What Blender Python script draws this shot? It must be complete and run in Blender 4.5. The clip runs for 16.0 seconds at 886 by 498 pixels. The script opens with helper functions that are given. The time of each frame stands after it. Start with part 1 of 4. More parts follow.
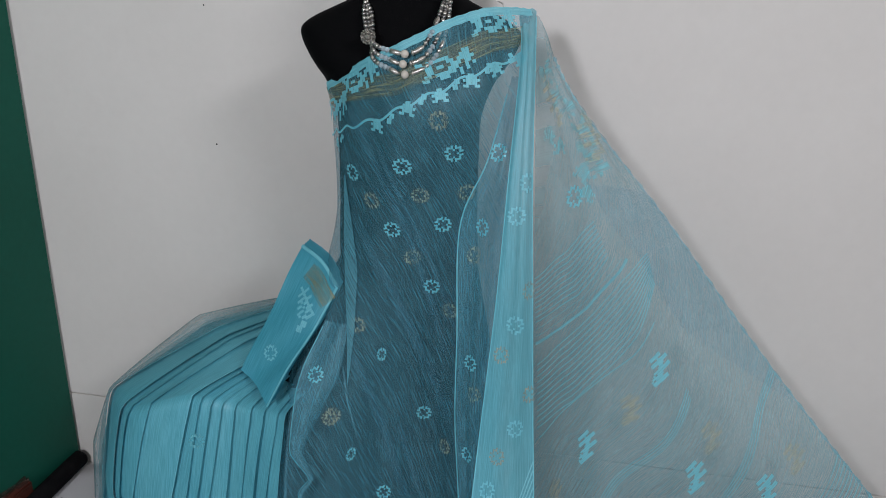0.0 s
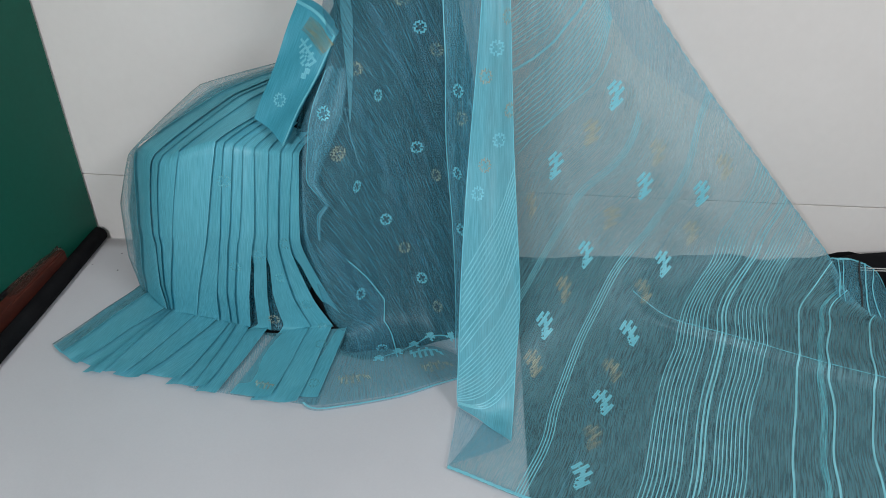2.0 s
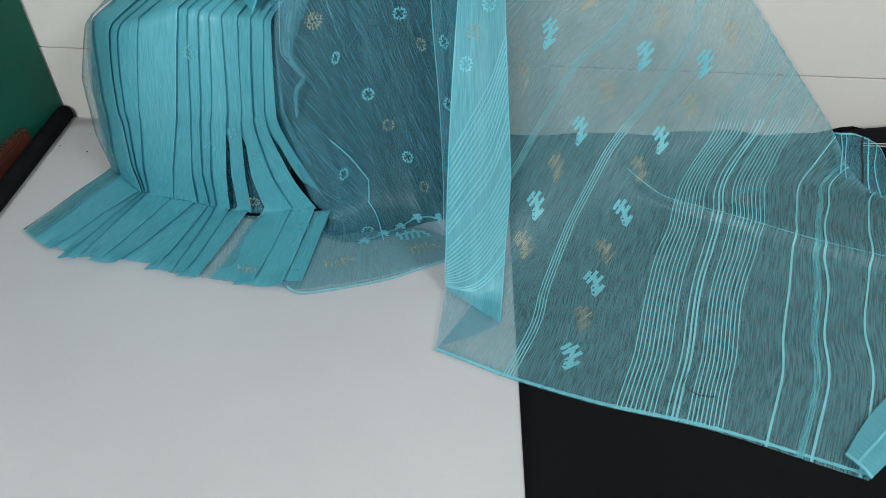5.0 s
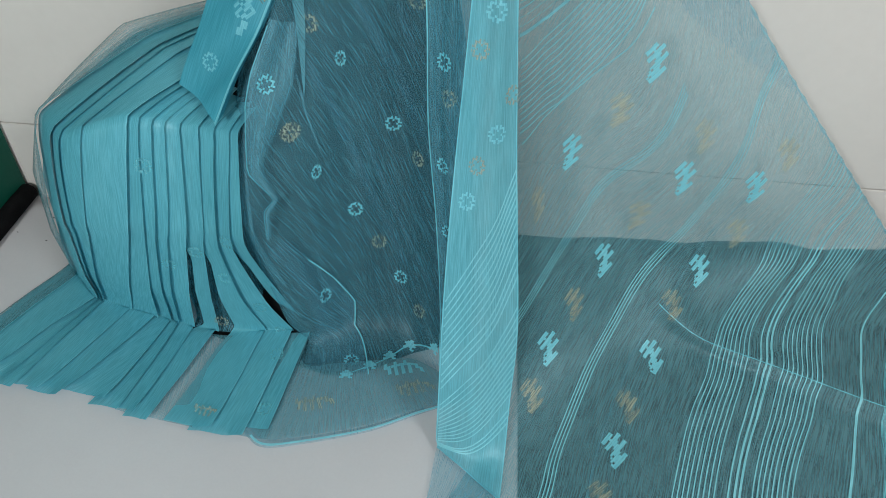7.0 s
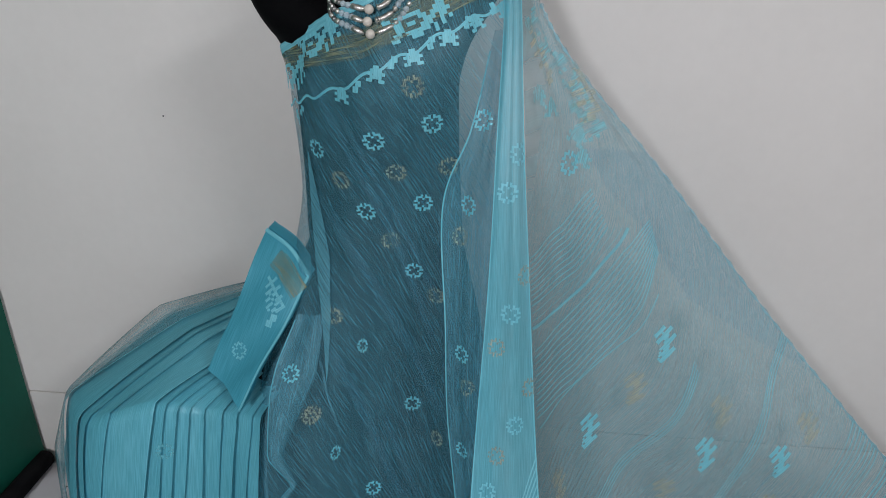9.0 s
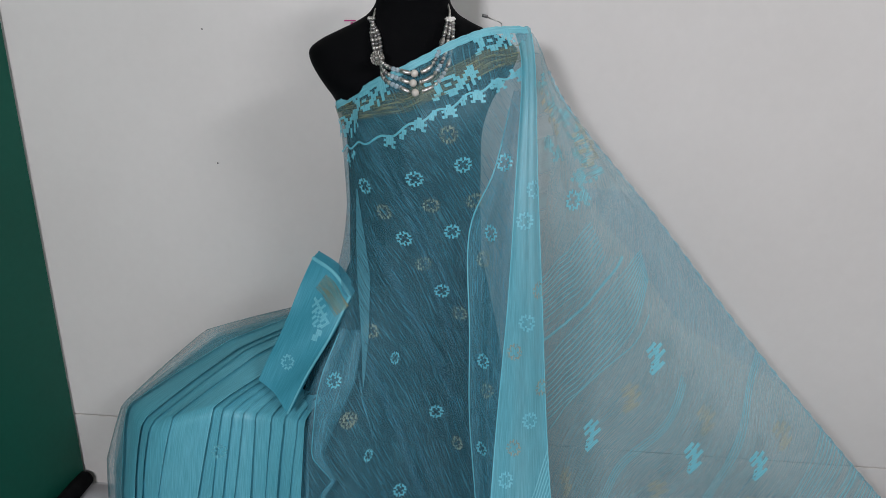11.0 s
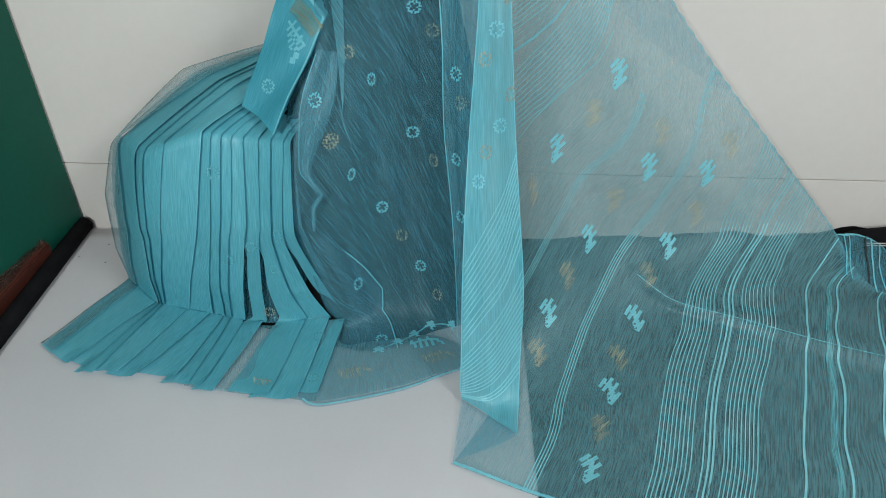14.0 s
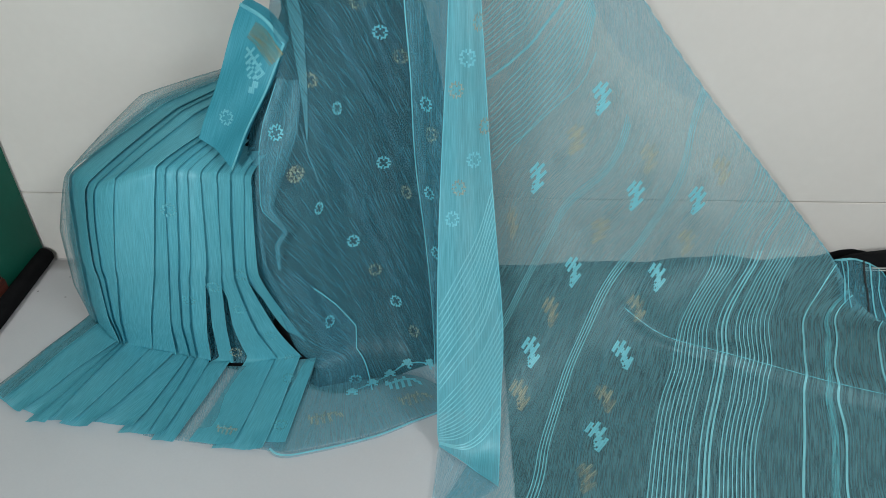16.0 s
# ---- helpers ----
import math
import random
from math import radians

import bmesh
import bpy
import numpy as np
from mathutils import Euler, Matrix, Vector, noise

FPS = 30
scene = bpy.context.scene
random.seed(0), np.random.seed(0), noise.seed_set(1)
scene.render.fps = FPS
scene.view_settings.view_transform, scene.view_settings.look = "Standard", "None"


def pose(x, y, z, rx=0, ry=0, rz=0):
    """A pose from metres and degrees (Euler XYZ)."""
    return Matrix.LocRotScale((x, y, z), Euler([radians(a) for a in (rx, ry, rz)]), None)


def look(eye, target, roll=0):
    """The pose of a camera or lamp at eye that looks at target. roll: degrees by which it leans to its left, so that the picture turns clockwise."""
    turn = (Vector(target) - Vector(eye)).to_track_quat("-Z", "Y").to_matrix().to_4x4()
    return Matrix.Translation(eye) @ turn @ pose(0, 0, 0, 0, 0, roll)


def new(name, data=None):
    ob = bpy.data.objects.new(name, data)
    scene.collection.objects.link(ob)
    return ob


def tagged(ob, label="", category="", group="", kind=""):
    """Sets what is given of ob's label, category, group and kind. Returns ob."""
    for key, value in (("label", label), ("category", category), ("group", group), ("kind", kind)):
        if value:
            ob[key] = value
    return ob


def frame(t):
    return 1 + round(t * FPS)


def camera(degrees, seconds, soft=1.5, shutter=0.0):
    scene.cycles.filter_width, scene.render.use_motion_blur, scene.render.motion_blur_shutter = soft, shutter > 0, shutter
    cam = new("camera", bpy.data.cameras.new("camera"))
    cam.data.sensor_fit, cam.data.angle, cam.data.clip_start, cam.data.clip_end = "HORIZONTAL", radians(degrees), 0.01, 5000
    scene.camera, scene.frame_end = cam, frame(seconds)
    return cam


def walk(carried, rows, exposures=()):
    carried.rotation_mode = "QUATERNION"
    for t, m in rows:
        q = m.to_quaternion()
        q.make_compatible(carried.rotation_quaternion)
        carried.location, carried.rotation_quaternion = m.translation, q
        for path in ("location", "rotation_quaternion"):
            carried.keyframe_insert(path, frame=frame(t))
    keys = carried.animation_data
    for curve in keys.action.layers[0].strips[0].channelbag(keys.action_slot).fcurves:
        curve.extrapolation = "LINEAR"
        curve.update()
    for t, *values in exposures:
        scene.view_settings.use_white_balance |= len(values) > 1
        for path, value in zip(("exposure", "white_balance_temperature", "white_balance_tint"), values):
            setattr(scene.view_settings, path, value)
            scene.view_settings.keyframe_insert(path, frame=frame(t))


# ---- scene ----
cam = camera(63.9, 16.0, 0.9)
PATH = [
    (0, (0.067, 0.128, 1.043), (-0.011, 2.018, 0.392), 1.7),
    (0.5, (0.037, 0.023, 1.042), (0.004, 1.907, 0.369), 1.4),
    (1, (0.021, -0.072, 1.022), (0.03, 1.788, 0.288), 1.0),
    (1.5, (0.01, -0.096, 1.008), (0.064, 1.692, 0.115), 0.6),
    (2, (0.003, -0.111, 0.973), (0.069, 1.575, -0.1), 0.1),
    (2.5, (0.009, -0.113, 0.953), (0.083, 1.505, -0.22), -0.4),
    (3, (0.006, -0.11, 0.947), (0.077, 1.439, -0.316), -0.3),
    (3.2, (0.003, -0.109, 0.946), (0.076, 1.423, -0.337), -0.4),
    (5.3, (0.011, -0.039, 0.935), (0.101, 1.444, -0.403), 0.4),
    (5.5, (0.02, -0.003, 0.935), (0.097, 1.482, -0.403), 0.2),
    (6, (0.031, 0.106, 0.935), (0.114, 1.563, -0.432), 1.9),
    (6.5, (0.057, 0.197, 0.949), (0.109, 1.638, -0.437), 1.7),
    (7, (0.057, 0.228, 0.961), (0.093, 1.733, -0.355), 1.1),
    (7.5, (0.056, 0.248, 0.984), (0.061, 1.835, -0.233), 0.3),
    (8, (0.054, 0.255, 1.010), (0.061, 1.950, -0.053), 0.0),
    (8.5, (0.052, 0.252, 1.031), (0.054, 2.022, 0.102), -0.2),
    (9, (0.053, 0.252, 1.051), (0.047, 2.084, 0.252), -0.5),
    (9.2, (0.049, 0.250, 1.057), (0.045, 2.096, 0.287), -0.5),
    (11.3, (-0.005, 0.029, 1.062), (0.035, 1.926, 0.431), 0.5),
    (11.5, (-0.006, 0.003, 1.059), (0.049, 1.894, 0.41), 0.7),
    (12, (-0.002, -0.044, 1.061), (0.068, 1.848, 0.415), 0.7),
    (12.5, (-0.002, -0.062, 1.041), (0.073, 1.803, 0.324), 0.2),
    (13, (-0.013, -0.049, 1.017), (0.07, 1.699, 0.048), -0.4),
    (13.5, (-0.013, -0.044, 0.998), (0.077, 1.626, -0.098), -0.7),
    (14, (-0.012, -0.05, 0.984), (0.079, 1.582, -0.169), -0.7),
    (14.5, (-0.007, -0.058, 0.977), (0.094, 1.558, -0.197), -0.6),
    (15, (0.0, -0.054, 0.979), (0.113, 1.558, -0.199), -0.4),
    (15.5, (0.01, -0.026, 0.987), (0.126, 1.581, -0.199), -0.6),
    (16, (0.029, 0.051, 0.99), (0.137, 1.682, -0.163), -1.1),
]
EXPOSURES = [
    (0.0, -0.34, 5950, 11), (1.0, -0.22, 5950, 11), (1.5, -0.08, 5950, 10), (2.5, 0.08, 5950, 6), (3.2, 0.12, 6060, 3), (5.5, 0.15, 6060, 3), (7.5, 0.06, 6060, 4),
    (8.5, -0.12, 5950, 10), (9.0, -0.3, 5950, 11), (12.5, -0.28, 5950, 11), (13.2, 0.02, 5950, 9), (14.0, 0.1, 6060, 3), (16.0, 0.02, 6060, 3),
]
walk(cam, [(t, look(eye, target, roll)) for t, eye, target, roll in PATH], EXPOSURES)

# ---- world and lamps ----
world = bpy.data.worlds.new("room_air")
scene.world = world
world.use_nodes = True
world.node_tree.nodes["Background"].inputs[0].default_value = (0.9, 0.95, 1.0, 1)
world.node_tree.nodes["Background"].inputs[1].default_value = 0.15


def tube_lamp(name, eye, target, sx, sy, watts, colour):
    data = bpy.data.lights.new(name, "AREA")
    data.shape, data.size, data.size_y, data.energy, data.color = "RECTANGLE", sx, sy, watts, colour
    ob = new(name, data)
    ob.matrix_world = look(eye, target)
    return ob


tube_lamp("wall_tube_light", (2.0, -1.45, 2.5), (0.1, 1.4, 0.6), 1.0, 0.4, 45, (1.0, 0.975, 0.945))
tube_lamp("wall_tube_light", (-0.9, -1.7, 1.65), (0.0, 1.4, 0.6), 0.34, 0.34, 43, (1.0, 0.98, 0.96))


# ---- materials ----
def mat(name):
    m = bpy.data.materials.new(name)
    m.use_nodes = True
    nt = m.node_tree
    return m, nt, nt.nodes["Principled BSDF"]


def node(nt, kind, **props):
    n = nt.nodes.new(kind)
    for key, value in props.items():
        n.inputs[key.replace("_", " ")].default_value = value
    return n


def ramp(nt, src, lo, hi, a, b):
    r = nt.nodes.new("ShaderNodeMapRange")
    r.inputs["From Min"].default_value, r.inputs["From Max"].default_value = lo, hi
    r.inputs["To Min"].default_value, r.inputs["To Max"].default_value = a, b
    nt.links.new(src, r.inputs["Value"])
    return r.outputs["Result"]


def mixed(nt, fac, a, b):
    m = nt.nodes.new("ShaderNodeMix")
    m.data_type = "RGBA"
    for value, slot in ((fac, 0), (a, 6), (b, 7)):
        if hasattr(value, "is_linked"):
            nt.links.new(value, m.inputs[slot])
        else:
            m.inputs[slot].default_value = value if slot == 0 else (*value, 1)
    return m.outputs[2]


def surface(name, a, b, rough=0.6, scale=6.0, fine=180.0, bump=0.08, metal=0.0, stretch=(1, 1, 1), coat=0.0, spec=0.5):
    """Two colours mixed by broad stains and a fine grain, with a fine relief."""
    m, nt, p = mat(name)
    co = nt.nodes.new("ShaderNodeTexCoord")
    mp = node(nt, "ShaderNodeMapping", Scale=stretch)
    nt.links.new(co.outputs["Object"], mp.inputs[0])
    big = node(nt, "ShaderNodeTexNoise", Scale=scale, Detail=5.0, Roughness=0.6)
    small = node(nt, "ShaderNodeTexNoise", Scale=fine, Detail=3.0)
    for n in (big, small):
        nt.links.new(mp.outputs[0], n.inputs["Vector"])
    add = nt.nodes.new("ShaderNodeMath")
    add.operation = "MULTIPLY_ADD"
    nt.links.new(small.outputs[0], add.inputs[0])
    add.inputs[1].default_value = 0.35
    nt.links.new(big.outputs[0], add.inputs[2])
    nt.links.new(mixed(nt, ramp(nt, add.outputs[0], 0.45, 0.9, 0, 1), a, b), p.inputs["Base Color"])
    nt.links.new(ramp(nt, big.outputs[0], 0.3, 0.7, rough * 0.85, min(1, rough * 1.15)), p.inputs["Roughness"])
    p.inputs["Metallic"].default_value = metal
    p.inputs["Coat Weight"].default_value = coat
    p.inputs["Specular IOR Level"].default_value = spec
    bp = node(nt, "ShaderNodeBump", Strength=bump, Distance=0.002)
    nt.links.new(small.outputs[0], bp.inputs["Height"])
    nt.links.new(bp.outputs[0], p.inputs["Normal"])
    return m


def woven(name, colour, pale, cover, vary, gold=0.0, warp=1300.0, skew=0.0, streak=0.5):
    """Sheer cloth: threads that cover a share of the surface, with slubs along the warp; the rest lets light through."""
    m, nt, p = mat(name)
    nt.nodes.remove(p)
    uv = nt.nodes.new("ShaderNodeUVMap")
    rot = node(nt, "ShaderNodeMapping", Rotation=(0, 0, skew))
    nt.links.new(uv.outputs[0], rot.inputs[0])
    noises = []
    for sx, sy, det in ((warp, 26.0, 1.0), (820.0, 22.0, 1.0), (650.0, 520.0, 1.0), (9.0, 7.0, 3.0), (330.0, 14.0, 2.0), (60.0, 4.0, 2.0)):
        mp = node(nt, "ShaderNodeMapping", Scale=(sx, sy, 1))
        nt.links.new(rot.outputs[0], mp.inputs[0])
        n = node(nt, "ShaderNodeTexNoise", Scale=1.0, Detail=det)
        n.noise_dimensions = "2D"
        nt.links.new(mp.outputs[0], n.inputs["Vector"])
        noises.append(n.outputs[0])
    total = noises[0]
    for n, w in zip(noises[1:], (1.0, 0.45, 0.25, streak, streak * 0.6)):
        a = nt.nodes.new("ShaderNodeMath")
        a.operation = "MULTIPLY_ADD"
        nt.links.new(n, a.inputs[0])
        a.inputs[1].default_value = w
        nt.links.new(total, a.inputs[2])
        total = a.outputs[0]
    share = ramp(nt, total, 1.05 + 0.8 * streak, 1.65 + 0.8 * streak, max(0, cover - vary), min(1, cover + vary))
    tone = mixed(nt, ramp(nt, noises[1], 0.3, 0.7, 0, 1), colour, pale)
    diff, trans = node(nt, "ShaderNodeBsdfDiffuse"), node(nt, "ShaderNodeBsdfTranslucent")
    gloss = node(nt, "ShaderNodeBsdfGlossy", Roughness=0.42)
    clear = nt.nodes.new("ShaderNodeBsdfTransparent")
    for n in (diff, trans):
        nt.links.new(tone, n.inputs[0])
    gloss.inputs[0].default_value = (1, 0.88, 0.6, 1) if gold else (0.8, 0.95, 1, 1)
    bp = node(nt, "ShaderNodeBump", Strength=0.25, Distance=0.0006)
    nt.links.new(total, bp.inputs["Height"])
    for n in (diff, gloss):
        nt.links.new(bp.outputs[0], n.inputs["Normal"])
    mixes = []
    for first, second, fac in ((diff, trans, 0.19), (None, gloss, max(0.06, gold)), (clear, None, share)):
        mx = nt.nodes.new("ShaderNodeMixShader")
        if hasattr(fac, "is_linked"):
            nt.links.new(fac, mx.inputs[0])
        else:
            mx.inputs[0].default_value = fac
        nt.links.new((first or mixes[-1]).outputs[0], mx.inputs[1])
        nt.links.new((second or mixes[-1]).outputs[0], mx.inputs[2])
        mixes.append(mx)
    nt.links.new(mixes[-1].outputs[0], nt.nodes["Material Output"].inputs[0])
    return m


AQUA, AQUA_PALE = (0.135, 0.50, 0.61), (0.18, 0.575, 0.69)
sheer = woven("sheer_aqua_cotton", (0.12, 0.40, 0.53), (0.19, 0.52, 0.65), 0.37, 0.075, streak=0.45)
thin_sheer = woven("thin_aqua_cotton", (0.12, 0.38, 0.55), (0.19, 0.50, 0.67), 0.14, 0.06)
blouse_cotton = woven("plain_blouse_cotton", (0.065, 0.36, 0.48), (0.10, 0.43, 0.56), 0.96, 0.04, streak=0.2)
pallu_sheer = woven("sheer_pallu_cotton", (0.155, 0.39, 0.465), (0.225, 0.49, 0.555), 0.46, 0.08, streak=0.1)
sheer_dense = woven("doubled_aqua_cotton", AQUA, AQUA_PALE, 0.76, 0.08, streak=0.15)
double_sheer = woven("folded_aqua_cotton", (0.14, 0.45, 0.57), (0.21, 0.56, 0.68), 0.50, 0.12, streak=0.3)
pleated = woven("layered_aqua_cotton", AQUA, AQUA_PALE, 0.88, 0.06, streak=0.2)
# woven motifs; also the painted highlights on pleat edges and the pallu ridge
thread = woven("pale_aqua_thread_and_highlight", (0.20, 0.64, 0.76), (0.28, 0.71, 0.81), 0.88, 0.07)
faint_thread = woven("faint_aqua_thread", (0.16, 0.60, 0.70), (0.25, 0.70, 0.79), 0.45, 0.3)
hanging_thread = woven("sheer_aqua_stripe", (0.19, 0.60, 0.71), (0.27, 0.69, 0.79), 0.70, 0.10)
stripe_thread = woven("aqua_stripe_thread", (0.26, 0.69, 0.78), (0.34, 0.76, 0.85), 0.88, 0.08)
zari = woven("gold_zari_thread", (0.44, 0.47, 0.36), (0.56, 0.58, 0.45), 0.42, 0.30, gold=0.08)
zari_band = woven("thin_zari_band", (0.24, 0.28, 0.18), (0.38, 0.38, 0.22), 0.34, 0.33, gold=0.10)
wall_paint = surface("white_glazed_wall", (0.73, 0.69, 0.655), (0.775, 0.735, 0.70), 0.45, 2.5, 60, 0.03)
joint_mat = surface("pale_grout", (0.64, 0.61, 0.58), (0.70, 0.67, 0.64), 0.9, 20, 200, 0.1)
floor_mat = surface("pale_floor_tile", (0.58, 0.57, 0.57), (0.66, 0.65, 0.65), 0.4, 4, 90, 0.04)
sheet_mat = surface("white_backdrop_sheet", (0.60, 0.59, 0.61), (0.645, 0.635, 0.655), 0.7, 3, 260, 0.08)
black_cloth = surface("black_cotton_cloth", (0.004, 0.004, 0.005), (0.008, 0.008, 0.009), 0.9, 8, 700, 0.3, spec=0.12)
torso_mat = surface("black_velvet_flock", (0.002, 0.002, 0.0025), (0.004, 0.004, 0.0045), 0.8, 7, 500, 0.15, spec=0.06)
green_mat = surface("green_painted_board", (0.006, 0.085, 0.055), (0.010, 0.105, 0.07), 0.5, 3, 80, 0.05, spec=0.22)
tube_mat = surface("black_rubber_foam", (0.006, 0.006, 0.007), (0.014, 0.014, 0.015), 0.95, 20, 300, 0.2, spec=0.04)
rust_mat = surface("red_brown_wood", (0.045, 0.012, 0.008), (0.11, 0.028, 0.018), 0.5, 12, 120, 0.2, stretch=(6, 1, 6), spec=0.25)
plain_wall = surface("off_white_wall", (0.55, 0.53, 0.50), (0.60, 0.58, 0.55), 0.8, 3, 60, 0.05)
silver = surface("oxidised_silver", (0.40, 0.38, 0.35), (0.78, 0.75, 0.70), 0.32, 60, 400, 0.3, metal=1.0)
dark_silver = surface("dark_bead_metal", (0.10, 0.10, 0.10), (0.42, 0.40, 0.39), 0.3, 80, 400, 0.2, metal=0.9)
pearl_mat = surface("cream_pearl", (0.55, 0.50, 0.43), (0.65, 0.60, 0.53), 0.25, 30, 300, 0.03, coat=0.6)
pink_mat = surface("magenta_print", (0.45, 0.03, 0.18), (0.6, 0.06, 0.26), 0.6, 20, 200, 0.05)
hair_mat = surface("dark_thread", (0.01, 0.01, 0.012), (0.02, 0.02, 0.02), 0.7)


def clear_film():
    m, nt, p = mat("clear_crinkled_film")
    p.inputs["Base Color"].default_value = (0.15, 0.09, 0.07, 1)
    p.inputs["Roughness"].default_value = 0.08
    p.inputs["Alpha"].default_value = 0.6
    n = node(nt, "ShaderNodeTexNoise", Scale=60.0, Detail=4.0)
    bp = node(nt, "ShaderNodeBump", Strength=1.0, Distance=0.012)
    nt.links.new(n.outputs[0], bp.inputs["Height"])
    nt.links.new(bp.outputs[0], p.inputs["Normal"])
    return m


film_mat = clear_film()


def crystal():
    m, nt, p = mat("clear_glass_bead")
    p.inputs["Base Color"].default_value = (0.75, 0.85, 0.9, 1)
    p.inputs["Roughness"].default_value = 0.08
    p.inputs["Transmission Weight"].default_value = 0.6
    return m


crystal_mat = crystal()


# ---- building helpers ----
def thing(name, at, label, category, kind="", group=""):
    ob = new(name)
    ob.location = at
    ob.empty_display_size = 0.02
    return tagged(ob, label, category, group, kind)


def link(name, mesh, material, parent=None, label=""):
    ob = new(name, mesh)
    if material and not mesh.materials:
        mesh.materials.append(material)
    if parent:
        base = Vector((0, 0, 0)) if parent.parent else parent.location.copy()
        ob.parent = parent
        ob.matrix_parent_inverse = Matrix.Translation(-base)
    if label:
        ob["label"] = label
    return ob


def part(name, bm, material, parent, label=""):
    mesh = bpy.data.meshes.new(name)
    bm.to_mesh(mesh)
    bm.free()
    return link(name, mesh, material, parent, label)


def box(size, at, bevel=0.003, rz=0.0):
    bm = bmesh.new()
    bmesh.ops.create_cube(bm, size=1, matrix=Matrix.Translation(at) @ Matrix.Rotation(rz, 4, "Z") @ Matrix.Diagonal((*size, 1)))
    if bevel:
        bmesh.ops.bevel(bm, geom=bm.edges[:], offset=bevel, segments=2, affect="EDGES", clamp_overlap=True)
    return bm


def smooth(ob):
    ob.data.polygons.foreach_set("use_smooth", [True] * len(ob.data.polygons))
    return ob


# ---- cloth nets ----
def spline(pts, t, taut=0.0):
    """Catmull-Rom through rows of points (axis 0) at parameters t in 0..1; taut draws the spans straight."""
    p = np.asarray(pts, float)
    n = len(p) - 1
    p = np.concatenate([[2 * p[0] - p[1]], p, [2 * p[-1] - p[-2]]])
    s = np.clip(np.asarray(t, float) * n, 0, n - 1e-9)
    i = s.astype(int)
    f = (s - i).reshape((-1,) + (1,) * (p.ndim - 1))
    a, b, c, d = p[i], p[i + 1], p[i + 2], p[i + 3]
    round_way = 0.5 * (2 * b + (c - a) * f + (2 * a - 5 * b + 4 * c - d) * f ** 2 + (3 * b - a - 3 * c + d) * f ** 3)
    return taut * (b + (c - b) * f) + (1 - taut) * round_way


class Cloth:
    """A sheet through a small net of rows (down) and columns (across), with folds laid on top."""

    def __init__(self, rows, folds=None, slant=((0, 1), (0, 0)), rest=0.0045, taut=0.0, guides=None):
        self.guides = guides
        self.net = np.array(rows, float)
        self.folds = folds
        self.slant, self.rest, self.taut = slant, rest, taut

    def base(self, u, v):
        u, v = np.atleast_1d(u).astype(float), np.atleast_1d(v).astype(float)
        n = self.net.shape[1] - 1
        down = spline(self.net, v, self.taut)
        s = np.clip(u * n, 0, n - 1e-9)
        i = s.astype(int)
        f = (s - i)[:, None]
        pad = np.concatenate([2 * down[:, :1] - down[:, 1:2], down, 2 * down[:, -1:] - down[:, -2:-1]], axis=1)
        k = np.arange(len(u))
        a, b, c, d = pad[k, i], pad[k, i + 1], pad[k, i + 2], pad[k, i + 3]
        return 0.5 * (2 * b + (c - a) * f + (2 * a - 5 * b + 4 * c - d) * f ** 2 + (3 * b - a - 3 * c + d) * f ** 3)

    def normal(self, u, v):
        e = 0.004
        du = self.base(np.clip(u + e, 0, 1), v) - self.base(np.clip(u - e, 0, 1), v)
        dv = self.base(u, np.clip(v + e, 0, 1)) - self.base(u, np.clip(v - e, 0, 1))
        n = np.cross(dv, du)
        return n / (np.linalg.norm(n, axis=1, keepdims=True) + 1e-12)

    def warp_shift(self, v):
        """How far the warp threads run sideways on their way down: one thread is u = w + warp_shift(v)."""
        return sum(np.interp(np.asarray(v) + d, *self.slant) for d in (-0.03, -0.015, 0, 0.015, 0.03)) / 5

    def guide_rows(self, v):
        """Where the guide threads cross each height v, with one more thread on either side."""
        names, top, rows = self.guides
        k = np.clip((np.asarray(v, float) - top) / (1 - top), 0, 1)
        us = spline(np.array(rows).T, k)
        us = us + np.minimum(np.asarray(v, float) - top, 0)[:, None] * -3.0
        return np.array([names[0] - 1, *names, names[-1] + 1]), np.concatenate([us[:, :1] - 1, us, us[:, -1:] + 1], axis=1)

    def thread_at(self, u, v):
        """The warp thread that passes (u, v)."""
        u, v = np.asarray(u, float), np.asarray(v, float)
        if not self.guides:
            return u - self.warp_shift(v)
        names, us = self.guide_rows(v)
        return np.array([np.interp(a, row, names) for a, row in zip(u, us)])

    def along(self, w, v):
        """The course of warp thread w at the heights v."""
        if not self.guides:
            return w + self.warp_shift(v)
        names, us = self.guide_rows(v)
        return np.array([np.interp(w, names, row) for row in us])

    def at(self, u, v, lift=0.0):
        u, v = np.atleast_1d(u).astype(float), np.atleast_1d(v).astype(float)
        u, v = np.broadcast_arrays(u, v)
        p = self.base(u, v)
        up = lift + (self.folds(u, v) if self.folds else 0.0)
        p = p + self.normal(u, v) * np.reshape(up, (-1, 1))
        p[:, 2] = np.maximum(p[:, 2], self.rest + np.abs(lift))
        return p


